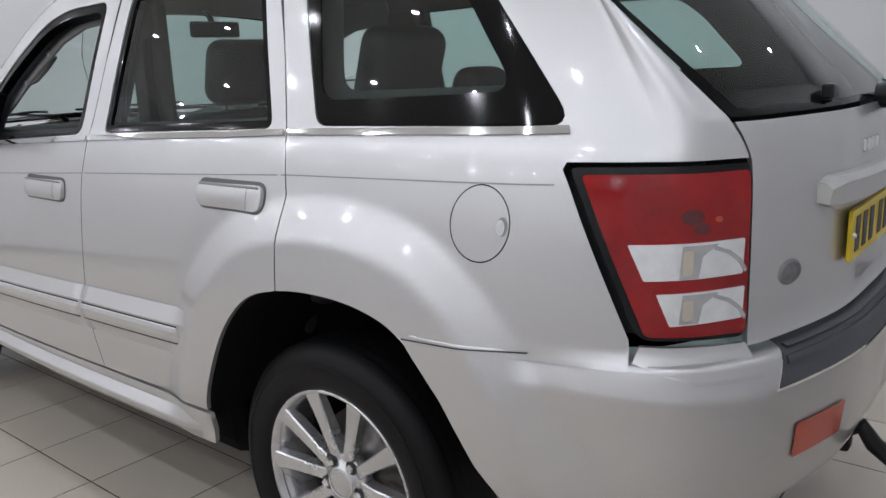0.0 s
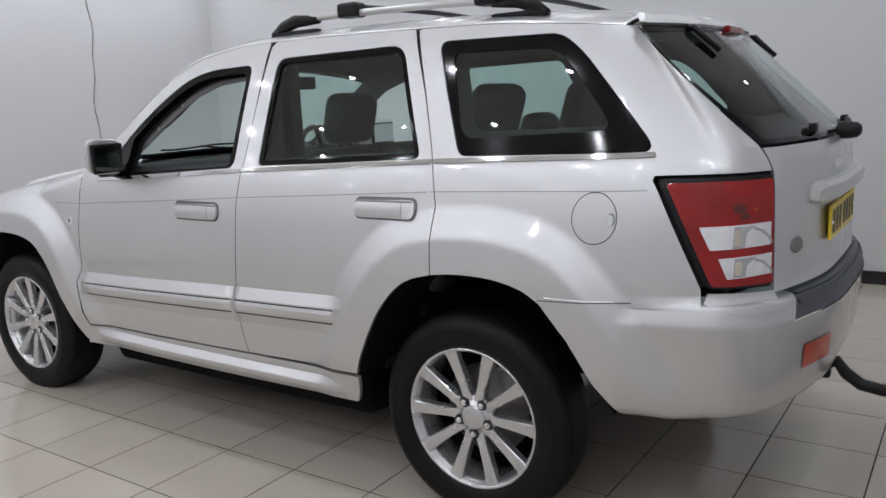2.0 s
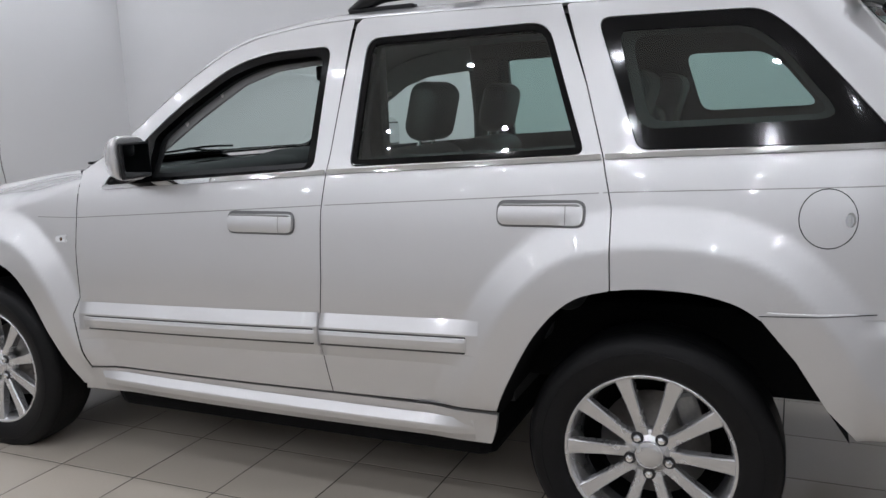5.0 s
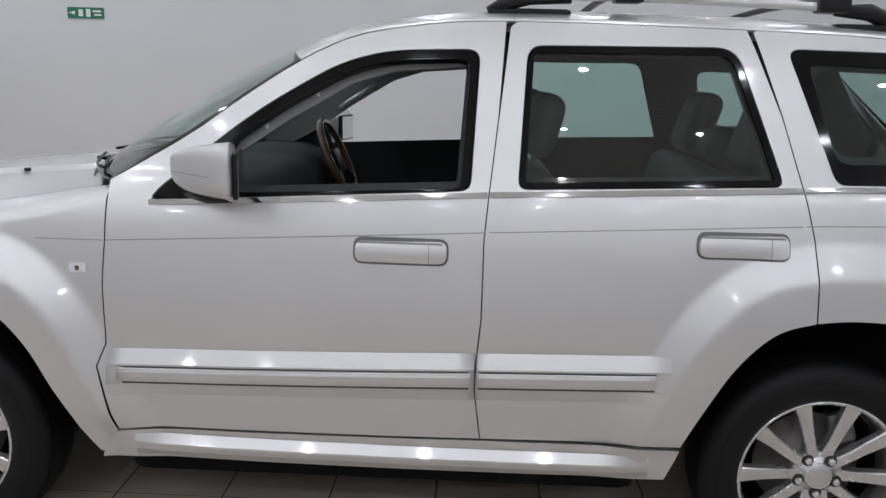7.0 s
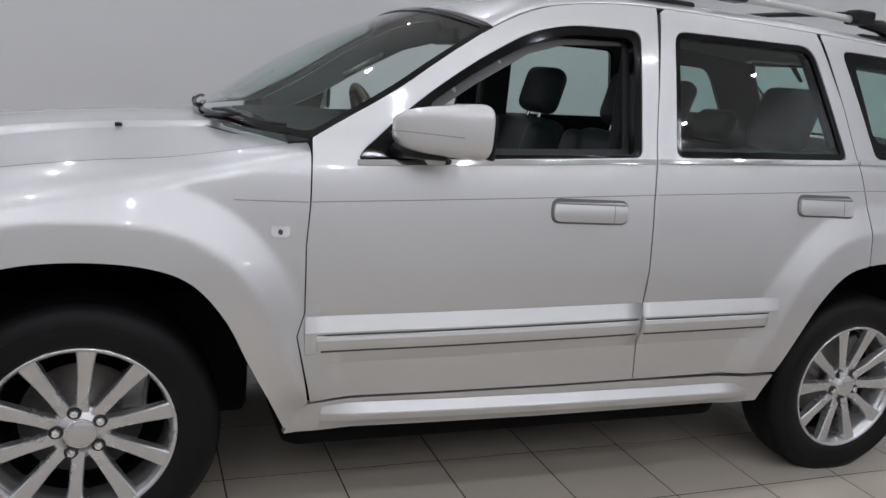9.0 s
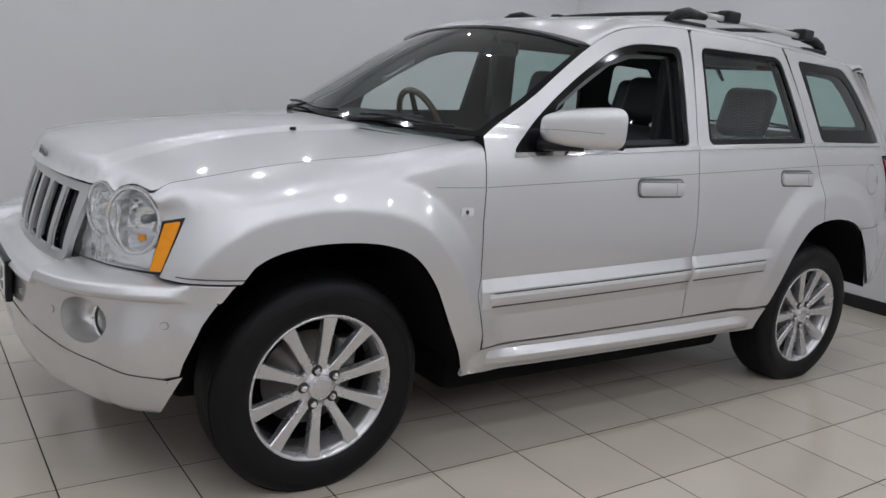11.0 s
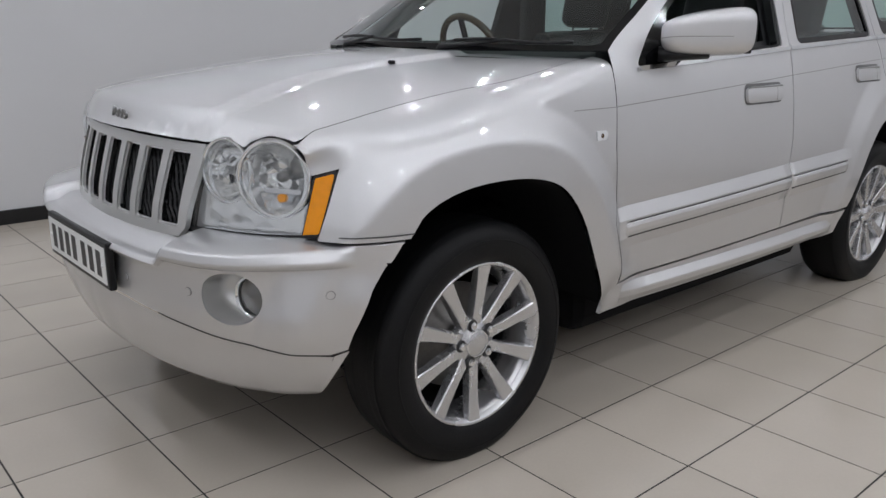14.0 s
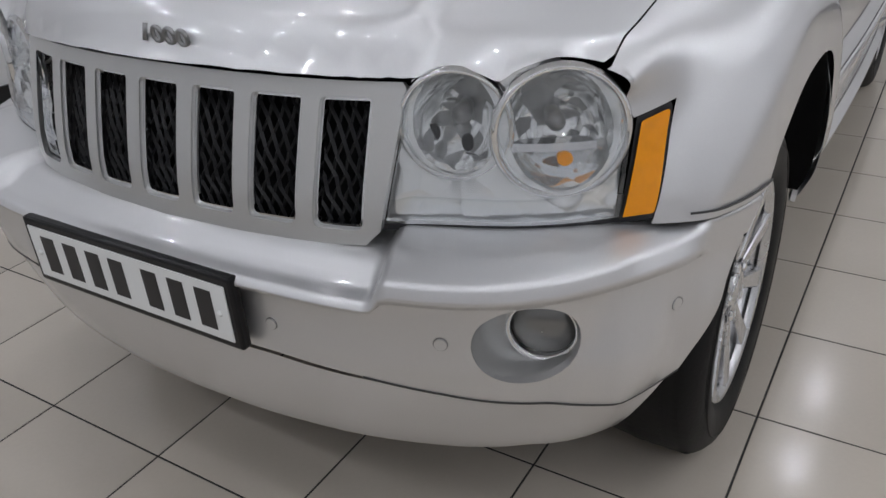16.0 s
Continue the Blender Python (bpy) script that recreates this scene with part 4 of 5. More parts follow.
# tail lamps
LAMPGREY = grain(material("lamp_inner_grey", (0.52, 0.52, 0.52), 0.2, 0.6), 60, 0.25, 0.3, 12)
BULBGLASS = material("bulb_glass", (0.55, 0.50, 0.40), 0.1, 0.2, 0.5)
for side in (1, -1):
    lamp = skin("tail_lamp", flank_at(-0.004), LAMP_R, BLACK, car, side=side, gap=0.003, depth=0.03, h=0.02, label="red and clear tail lamp in a black border")
    inner = [(-0.662, 1.180), (-1.038, 1.185), (-1.026, 0.882), (-0.802, 0.885)]
    lens = skin("red_lens", lambda p, v: flank(p, v, 0.004), rounded(inner, 0.012), RED, lamp, side=side, gap=0, depth=0.012, h=0.02, label="glossy red lens")
    for z0, z1, p0, p1 in ((0.990, 1.056, -0.762, -0.796), (0.906, 0.966, -0.822, -0.852)):
        w = skin("clear_lens", flank_at(0.0065), rounded([(p1, z0), (p0, z1), (-1.020, z1 + 0.006), (-1.014, z0 + 0.006)], 0.004), CLEARLENS, lens, side=side, gap=0, depth=0.004, h=0.02, label="clear lens with a bright reflector")
        # grey patch paints the dark shading round the bulb
        skin("lamp_shade", flank_at(0.0072), [(-0.872, z0 + 0.004), (-0.880, z1 - 0.002), (-0.960, z1), (-0.925, z1 - 0.022), (-0.915, z0 + 0.004)], LAMPGREY, w, side=side, gap=0, depth=0.001, h=0.012)
        skin("lamp_bulb", flank_at(0.0080), rounded([(-0.878, z0 + 0.010), (-0.902, z0 + 0.010), (-0.905, z1 - 0.010), (-0.882, z1 - 0.010)], 0.008), BULBGLASS, w, side=side, gap=0, depth=0.002, h=0.012, label="bulb behind the lens")
        arc = [(-0.955, z1 - 0.004), (-0.985, z1 - 0.014), (-1.010, z1 - 0.032), (-1.024, z1 - 0.052)]
        skin("reflector_edge", flank_at(0.0076), arc + [(p + 0.006, z - 0.006) for p, z in arc[::-1]], LAMPGREY, w, side=side, gap=0, depth=0.001, h=0.012)
    for a, z, r in ((-0.905, 1.105, 0.026), (-0.925, 1.083, 0.018)):
        skin("dark_reflector", flank_at(0.0048), ring(a, z, r, r * 0.55, 14), DEEPRED, lens, side=side, gap=0, depth=0.001, h=0.02)
    skin("lamp_glint", flank_at(0.0055), ring(-0.962, 1.100, 0.008, 0.006, 10), ORANGE, lens, side=side, gap=0, depth=0.001, h=0.02)
    skin("bumper_reflector", lambda p, v: BR(p, v) + np.array((-0.004, 0, 0)), rounded([(-1.152, 0.306), (-1.350, 0.312), (-1.345, 0.386), (-1.150, 0.382)], 0.008), ORANGE, rb, side=side, gap=0, depth=0.008, h=0.02, label="orange-red reflector")

# tailgate fittings
x_bar = lambda y: TAIL(P_REAR + y, 1.11)[0]
bm = bmesh.new()
rows = []
for y in np.linspace(-0.43, 0.43, 29):
    x, e = x_bar(abs(y)), 0.012 if abs(y) > 0.425 else 0.0
    rows.append([bm.verts.new(c) for c in ((x + 0.004, y, 1.150 - e), (x - 0.024 + e, y, 1.150 - e), (x - 0.038 + e, y, 1.138 - e), (x - 0.034 + e, y, 1.095 + e), (x - 0.022, y, 1.084 + e), (x + 0.004, y, 1.086 + e))])
for a, b in zip(rows, rows[1:]):
    for k in range(5):
        bm.faces.new((a[k], a[k + 1], b[k + 1], b[k]))
bm.faces.new(rows[0])
bm.faces.new(rows[-1][::-1])
bmesh.ops.recalc_face_normals(bm, faces=bm.faces)
part("handle_bar", bm, TRIM, gate, "bright silver handle bar")


def plate(name, face, parent, label, x, z, way, rim=0.014):
    """A number plate in a black holder, with plain bars for its characters."""
    thick = 0.011 if rim > 0 else 0.004
    holder = part(name, solid_box((-thick, -0.258 - rim, -0.056 - rim), (thick, 0.258 + rim, 0.056 + rim), 0.006), BLACK if rim > 0 else face, parent, label)
    holder.location = (x, -0.036 if way > 0 else 0.065, z)
    part("plate_face", solid_box(((thick + 0.0002) * way - 0.001, -0.257, -0.054), ((thick + 0.0002) * way + 0.002, 0.257, 0.054), 0.0), face, holder)
    for k, y in enumerate((-0.205, -0.140, -0.075, -0.012, 0.075, 0.140, 0.205)):
        part("plate_bar", solid_box(((thick + 0.0025) * way - 0.0004, y - 0.019, -0.038), ((thick + 0.0025) * way + 0.0004, y + 0.019, 0.038)), INK, holder)
    for y in (-0.238, 0.238):
        b = bmesh.new()
        bmesh.ops.create_uvsphere(b, u_segments=10, v_segments=6, radius=0.006, matrix=Matrix.Translation(((thick + 0.0022) * way, y, 0)))
        part("plate_screw", b, WHITE, holder, "", True)
    return holder


plate("front_number_plate", WHITE, car, "white number plate in a black holder", 3.613, 0.628, 1)
plate("rear_number_plate", YELLOW, car, "yellow number plate under the handle bar", TAIL(P_REAR, 1.0)[0] - 0.001, 1.012, -1, -0.001)


def disc_on(F, p, z, push=0.0):
    """A frame on the surface F whose y axis points outwards."""
    c = F(p, z)
    n = np.cross(F(p + 0.01, z) - c, F(p, z + 0.01) - c)
    n = Vector(n).normalized()
    if n.dot(Vector(c) - Vector((1.35, 0, 0.8))) < 0:
        n = -n
    u = Vector((0, 0, 1))
    r = n.cross(u).normalized()
    u = r.cross(n)
    m = Matrix((r, n, u)).transposed().to_4x4()
    return Matrix.Translation(Vector(c) + n * push) @ m


b = lathe([(0.001, 0.004), (0.014, 0.0045), (0.017, 0.002), (0.021, 0.0055), (0.026, 0.004), (0.030, 0.0)], 28)
b.transform(disc_on(TAIL, -1.165, 0.975) @ Matrix.Diagonal((1.3, 1, 0.85, 1)))
part("round_badge", b, STEEL, gate, "small oval chrome badge", True)
for k in range(4):
    y = 0.20 - 0.035 * k
    c = TAIL(P_REAR + y, 1.19)
    part("badge_shape", solid_box(c - np.array((0.008, 0.013, 0.016)), c + np.array((0.003, 0.013, 0.014)), 0.006), CHROME, gate, "small raised chrome badge shape")
b = lathe([(0.001, 0.045), (0.016, 0.042), (0.026, 0.03), (0.030, 0.0), (0.030, -0.03)], 24)
b.transform(Matrix.Translation((TAIL(P_REAR, 1.285)[0] - 0.03, 0.0, 1.285)) @ Matrix.Rotation(radians(90), 4, "Z"))
part("wiper_motor_cap", b, BLACK, rear_glass, "black wiper cap", True)
base = TAIL(P_REAR, 1.29)
part("rear_wiper", tube([base + np.array((-0.035, 0.0, 0.0)), (TAIL(P_REAR + 0.22, 1.31) + np.array((-0.03, 0, 0))) * np.array((1, -1, 1)), (TAIL(P_REAR + 0.42, 1.315) + np.array((-0.02, 0, 0))) * np.array((1, -1, 1))], [0.012, 0.009, 0.006], 8), BLACK, rear_glass, "black rear wiper arm", True)
for side in (1, -1):
    e = TAIL(P_REAR + 0.40, 1.64)
    f = TAIL(P_REAR + 0.40, 1.56)
    pts = [(e[0] + 0.01, side * 0.40, e[2] + 0.002), (e[0] - 0.015, side * 0.40, e[2] - 0.002), (f[0] - 0.012, side * 0.40, f[2])]
    part("glass_hinge", tube(pts, [0.010, 0.017, 0.012], 10, squash=0.7), BLACK, rear_glass, "black glass hinge", True)
    g = TAIL(P_REAR + 0.33, 1.305)
    part("glass_bumper", solid_box(g - np.array((0.02, 0.02, 0.012)) * np.array((1, 1, 1)), g + np.array((0.005, 0.02, 0.02)), 0.006), BLACK, rear_glass).scale = (1, side, 1)
t = TAIL(P_REAR, 1.66)
part("high_brake_lamp", solid_box((t[0] - 0.035, -0.09, t[2] - 0.026), (t[0] + 0.02, 0.09, t[2] - 0.002), 0.006), RED, car, "red high-level brake lamp")
part("tow_hook", tube([(-0.80, 0.02, 0.44), (-0.98, 0.02, 0.45), (-1.02, 0.02, 0.47), (-1.05, 0.02, 0.43), (-1.10, 0.02, 0.395), (-1.17, 0.02, 0.385), (-1.22, 0.02, 0.40), (-1.235, 0.02, 0.44)], 0.022, 10), BLACK, car, "black swan-neck tow hook", True)
part("tow_socket", solid_box((-1.01, 0.055, 0.425), (-0.96, 0.10, 0.465), 0.01), BLACK, car, "black tow socket")

# ---- headlamps, grille ----


C1, C2 = (3.622, 0.914, 0.082), (3.434, 0.906, 0.096)
top = [(3.702, 0.975), (3.668, 0.987), (3.629, 0.994), (3.59, 0.992), (3.556, 0.981), (3.539, 0.975), (3.514, 0.987), (3.473, 1.001), (3.436, 1.007), (3.396, 1.000), (3.367, 0.982), (3.343, 0.954), (3.330, 0.927), (3.322, 0.917)]
LAMP_F = [(3.354, 0.772), (3.758, 0.757)] + top
for side in (1, -1):
    hl = skin("headlamp", flank_at(-0.135), shrink(LAMP_F[::-1], 0.004), STEEL, car, side=side, gap=0, depth=0, h=0.05, label="twin round headlamp with a clear lens and amber side marker")
    holes = [ring(*C1[:2], C1[2] - 0.001, C1[2] - 0.004, 36), ring(*C2[:2], C2[2] - 0.006, C2[2] - 0.006, 36)]
    bez = skin("lamp_bezel", flank_at(-0.024), [(3.350, 0.768), (3.762, 0.752)] + top, BEZEL, hl, holes, side=side, gap=0, depth=0.03, h=0.02, label="bright inner bezel")
    for (cp, cz, r) in (C1, C2):
        c = flank(cp, cz, -0.022)
        n = flank(cp, cz, 0.0) - flank(cp, cz, -0.05)
        n = Vector(n).normalized()
        n = (n * 0.8 + Vector((1, 0, 0)) * 0.3).normalized()
        prof = [(r * 0.985, 0.010), (r, 0.006), (r * 0.95, 0.0), (r * 0.90, -0.016), (r * 0.80, -0.040), (r * 0.62, -0.066), (r * 0.38, -0.082), (r * 0.16, -0.088), (0.012, -0.089)]
        bowl = lathe(prof, 44)
        turn = Vector((0, 1, 0)).rotation_difference(n).to_matrix().to_4x4()
        bowl.transform(Matrix.Translation(Vector(c)) @ turn)
        if side < 0:
            bowl.transform(Matrix.Diagonal((1, -1, 1, 1)))
        bo = part("reflector_bowl", bowl, FLUTED, hl, "fluted chrome reflector bowl", True)
        hoop = lathe([(r * 1.10, 0.004), (r * 1.07, 0.013), (r * 1.02, 0.016), (r * 0.975, 0.010), (r * 0.96, 0.0)], 44)
        hoop.transform(Matrix.Translation(Vector(c)) @ turn)
        if side < 0:
            hoop.transform(Matrix.Diagonal((1, -1, 1, 1)))
        part("reflector_rim", hoop, CHROME, hl, "bright rim round the bowl", True)
        bulb = lathe([(0.012, -0.089), (0.012, -0.06), (0.016, -0.055), (0.014, -0.035), (0.006, -0.028), (0.001, -0.027)], 16)
        bulb.transform(Matrix.Translation(Vector(c)) @ turn)
        if side < 0:
            bulb.transform(Matrix.Diagonal((1, -1, 1, 1)))
        part("bulb", bulb, STEEL, hl, "", True)
    for cp, cz, half_w in ((3.445, 0.872, 0.085), (3.625, 0.872, 0.0)):
        if half_w:
            skin("reflector_shelf", flank_at(-0.050), rounded([(cp - half_w, cz - 0.006), (cp + half_w, cz - 0.006), (cp + half_w, cz + 0.006), (cp - half_w, cz + 0.006)], 0.004), CHROME, hl, side=side, gap=0, depth=0.05, h=0.02)
    skin("indicator_bulb", flank_at(-0.045), ring(3.420, 0.856, 0.014, 0.011, 16), AMBER, hl, side=side, gap=0, depth=0.012, h=0.01, label="orange indicator bulb")
    for cp, cz in ((3.675, 0.880), (3.605, 0.868)):
        skin("reflector_opening", flank_at(-0.075), ring(cp, cz, 0.013, 0.014, 16), INK, hl, side=side, gap=0, depth=0.004, h=0.01)
    skin("headlamp_lens", flank_at(-0.002), LAMP_F, LENS, hl, side=side, gap=0.003, depth=0.012, h=0.025, label="clear lens cover")
    amber = [(3.307, 0.781), (3.354, 0.774), (3.314, 0.918), (3.255, 0.932)]
    skin("amber_marker", flank_at(0.002), rounded(amber, [0.006, 0.004, 0.006, 0.016]), AMBER, hl, side=side, gap=0.002, depth=0.014, h=0.02, label="amber side marker lens")
    skin("marker_gasket", flank_at(-0.003), rounded([(3.299, 0.775), (3.356, 0.768), (3.316, 0.923), (3.247, 0.939)], [0.006, 0.004, 0.006, 0.018]), INK, hl, side=side, gap=0, depth=0.0, h=0.03)
    skin("lamp_gasket", flank_at(-0.004), [(3.300, 0.772), (3.764, 0.746), (3.764, 0.757), (3.354, 0.775)], INK, hl, side=side, gap=0, depth=0.02, h=0.03)

def grille_at(push):
    """The grille's face: its foot stands ahead of its top."""
    return across(lambda p, z: flank(p, z, push + 0.006 + 0.10 * (0.96 - z)), P_FRONT)


slots = []
for k in range(7):
    c = (k - 3) * 0.1355
    low = c * 0.945
    slots.append(rounded([(P_FRONT + low - 0.0475, 0.756), (P_FRONT + low + 0.0475, 0.756), (P_FRONT + c + 0.050, 0.956), (P_FRONT + c - 0.050, 0.956)], [0.016, 0.016, 0.010, 0.010]))
g0 = [(P_FRONT, 0.722), (4.0, 0.724), (3.785, 0.732), (3.757, 0.757), (3.7055, 0.972), (3.712, 0.979), (4.0, 0.982), (P_FRONT, 0.983)]
grille = skin("grille", grille_at(-0.004), mirrored(g0, P_FRONT), TRIM, car, slots, gap=0, depth=0.018, h=0.025, label="silver grille with seven upright slots")
for s in slots:
    skin("slot_surround", grille_at(-0.012), s, CHROME, grille, [shrink(s, 0.006)], gap=0, depth=0.012, h=0.03, label="bright slot surround")
skin("grille_backing", grille_at(-0.060), mirrored([(P_FRONT, 0.73), (3.79, 0.73), (3.74, 0.970), (P_FRONT, 0.972)], P_FRONT), MATTE, grille, gap=0, depth=0, h=0.06)
# added black sheet for the shade in the gap between bonnet and grille
skin("grille_seal", grille_at(-0.024), mirrored([(P_FRONT, 0.970), (3.71, 0.965), (3.705, 0.988), (P_FRONT, 0.990)], P_FRONT), MATTE, car, gap=0, depth=0.01, h=0.05, label="matte black sheet that darkens the gap above the grille")


def lattice():
    """Crossing wires of the mesh behind the slots."""
    bm = bmesh.new()
    F = grille_at(-0.036)
    a, b, z0, z1, w = 3.765, 2 * P_FRONT - 3.765, 0.745, 0.966, 0.0034
    for s in (1, -1):
        start = a - 0.16
        while start < b + 0.16:
            prev = None
            for i in range(9):
                t = i / 8
                z = z0 + (z1 - z0) * t
                p = start + s * 0.5 * (z - 0.86) + 0.004 * math.sin(t * 30)
                ok = a < p < b
                if ok:
                    c = F(p, z)
                    d = 0.006 * (1 if s > 0 else 0.4)
                    row = [bm.verts.new(c + np.array((0, -w, 0))), bm.verts.new(c + np.array((d, 0, 0))), bm.verts.new(c + np.array((0, w, 0)))]
                    if prev:
                        for k in range(2):
                            bm.faces.new((prev[k], prev[k + 1], row[k + 1], row[k]))
                    prev = row
                else:
                    prev = None
            start += 0.024
    bmesh.ops.recalc_face_normals(bm, faces=bm.faces)
    return bm


tagged(part("grille_mesh", lattice(), BLACK, grille, "black diamond mesh behind the slots"), kind="stuff")
# emblem on the bonnet's nose, as plain raised shapes
for k in range(4):
    y = 0.029 * k - 0.0045
    c = np.array(hood(3.470, y)) + np.array((0.003, 0, -0.006))
    if k == 0:
        line = [c + np.array((0.006, 0.002, 0.015)), c + np.array((0.010, -0.003, -0.012))]
    else:
        line = [c + np.array((0.008 + 0.002 * math.sin(a), 0.0105 * math.cos(a), 0.0125 * math.sin(a))) for a in np.linspace(0, math.tau, 14, endpoint=False)]
    part("emblem_shape", tube(line, 0.0042, 8, k > 0), STEEL, bonnet, "raised chrome emblem shape", True)
# fog lamps and parking sensors
for side in (1, -1):
    hole = ring(P_FOG, qf(Z_FOG), 0.0795, 0.0715, 40)
    cup = bmesh.new()
    deep = np.array((-0.075, -0.024, 0.002))
    mid = BF(P_FOG, qf(Z_FOG))
    rows = []
    for push, k in ((0.002, 1.0), (0.012, 0.985), (0.05, 0.955), (0.085, 0.93), (0.088, 0.4)):
        rows.append([cup.verts.new((mid + (BF(a, d) - mid) * k + deep / 0.079 * push) * np.array((1, side, 1))) for a, d in hole])
    for a, b in zip(rows, rows[1:]):
        for i in range(40):
            cup.faces.new((a[i], a[(i + 1) % 40], b[(i + 1) % 40], b[i]))
    cup.faces.new(rows[-1])
    bmesh.ops.recalc_face_normals(cup, faces=cup.faces)
    part("fog_recess", cup, TRIM, fb, "round silver fog lamp recess", True)
    c = BF(P_FOG - 0.012, qf(Z_FOG - 0.012)) + np.array((-0.070, -0.02, 0))
    aim = Matrix.Translation(Vector(c)) @ Matrix.Rotation(radians(-72), 4, "Z")
    flip = Matrix.Diagonal((1, side, 1, 1))
    b = lathe([(0.050, 0.014), (0.054, 0.022), (0.058, 0.018), (0.060, -0.02)], 36)
    b.transform(flip @ aim)
    lamp = part("fog_lamp", b, CHROME, fb, "round fog lamp with a bright rim", True)
    b = lathe([(0.001, 0.020), (0.025, 0.0185), (0.042, 0.013), (0.051, 0.006)], 32)
    b.transform(flip @ aim)
    part("fog_glass", b, FOGGLASS, lamp, "dark glossy fog lamp glass", True)
    for p, z in ((3.285, 0.636), (3.648, 0.628), (3.945, 0.606)):
        outer = skin("sensor_ring", lambda a, d: BF(a, d) + np.array((0.0012, 0.0008, 0)), ring(p, qf(z), 0.0116, 0.0116, 20), STEEL, fb, side=side, gap=0, depth=0.002, h=0.01, label="parking sensor ring")
        skin("sensor_face", lambda a, d: BF(a, d) + np.array((0.0030, 0.0016, 0)), ring(p, qf(z), 0.0098, 0.0098, 20), PAINT, fb, side=side, gap=0, depth=0.002, h=0.01, label="silver parking sensor")

# ---- cowl, wipers, washer jets ----
COWL = lambda x, y: np.array((x, y, 1.188 - 0.012 * (y / 0.75) ** 2))
ch = [(2.50, 0.0), (2.48, 0.25), (2.38, 0.5), (2.27, 0.70), (2.17, 0.76), (2.05, 0.7), (2.2, 0.3), (2.25, 0.0)]
skin("cowl", COWL, ch + [(x, -y) for x, y in ch[-2:0:-1]], BLACK, car, gap=0, depth=0.01, h=0.06, label="black scuttle panel under the windscreen")
for y0, y1, v in ((0.30, 0.66, 0.035), (-0.36, 0.16, 0.04)):
    pts = [np.array(screen(u / 0.74, v + 0.012 * math.sin(k)) + np.array((0.016, 0, 0.014))) for k, u in enumerate(np.linspace(y0, y1, 7))]
    part("wiper_blade", tube(pts, 0.0055, 8), BLACK, car, "black wiper blade", True)
    a = np.array((2.42, (y0 + y1) / 2 - 0.25, 1.185))
    part("wiper_arm", tube([a, a + np.array((0.01, 0.03, 0.03)), (a + pts[3]) / 2 + np.array((0.01, 0, 0.012)), pts[3] + np.array((0.004, 0, 0.004))], [0.012, 0.010, 0.007, 0.005], 8), BLACK, car, "black wiper arm", True)
for y in (0.335, -0.335):
    c = hood(2.70, y)
    part("washer_jet", solid_box(c + np.array((-0.012, -0.008, -0.004)), c + np.array((0.010, 0.008, 0.010)), 0.004), BLACK, bonnet, "small black washer jet")

# ---- mirrors ----


def mirror_shell(x, y, z):
    """A point of the unit sphere drawn out to the mirror's housing."""
    X, Y, Z = (math.copysign(abs(a) ** e, a) for a, e in ((x, 0.62), (y, 0.50), (z, 0.52)))
    fx = max(X, 0)
    return (1.775 - 0.02 * Y * (1 - fx) + (0.195 * X if X > 0 else 0.02 * X), 0.970 - 0.100 * fx + 0.100 * (1 - 0.60 * fx) * Y, 1.270 + 0.078 * (1 - (0.40 if Z > 0 else 0.0) * fx) * Z + 0.006 * Y)


for side in (1, -1):
    owner = body["left" if side > 0 else "right"][0]
    bm = bmesh.new()
    bmesh.ops.create_uvsphere(bm, u_segments=40, v_segments=24, radius=1.0)
    for v in bm.verts:
        v.co = mirror_shell(*v.co)
    bm.transform(Matrix.Diagonal((1, side, 1, 1)))
    if side < 0:
        bmesh.ops.reverse_faces(bm, faces=bm.faces)
    m = part("door_mirror", bm, PAINT, owner, "silver door mirror housing on a black arm", True)
    split = [Vector(mirror_shell(0.997 * math.cos(a), 0.997 * math.sin(a), -0.07)) for a in np.linspace(-1.2, 1.45, 40)]
    part("shell_joint", tube([(q.x, q.y * side, q.z) for q in split], 0.0016, 6), SEAM_SHADE, m)
    for nm, lo, hi, bev, mt, tip in (("mirror_rim", (1.742, 0.882, 1.199), (1.757, 1.050, 1.325), 0.006, BLACK, "black mirror rim"), ("mirror_glass", (1.7400, 0.890, 1.207), (1.7418, 1.042, 1.317), 0.0, MIRROR, "mirror glass")):
        b = solid_box(lo, hi, bev, 3)
        for v in b.verts:
            v.co.x -= 0.2 * (v.co.y - 0.97)
        b.transform(Matrix.Diagonal((1, side, 1, 1)))
        if side < 0:
            bmesh.ops.reverse_faces(b, faces=b.faces)
        part(nm, b, mt, m, tip)
    part("mirror_arm", tube([(1.93, side * 0.82, 1.195), (1.89, side * 0.88, 1.195), (1.83, side * 0.95, 1.197)], [0.045, 0.034, 0.026], 12, squash=0.6), BLACK, m, "black mirror arm", True)

# ---- roof rails and crossbars ----
def roof_z(x, y):
    us = np.linspace(0, 1, 60)
    ps = roof_rows(round(x, 2))
    return float(np.interp(abs(y), ps[::-1, 1], ps[::-1, 2]))


RR = {}


def roof_rows(x):
    if x not in RR:
        p = x
        for _ in range(6):
            p += x - flank(p, EDGE(p))[0]
        RR[x] = np.array([roof(p, u) for u in np.linspace(0, 1, 60)])
    return RR[x]


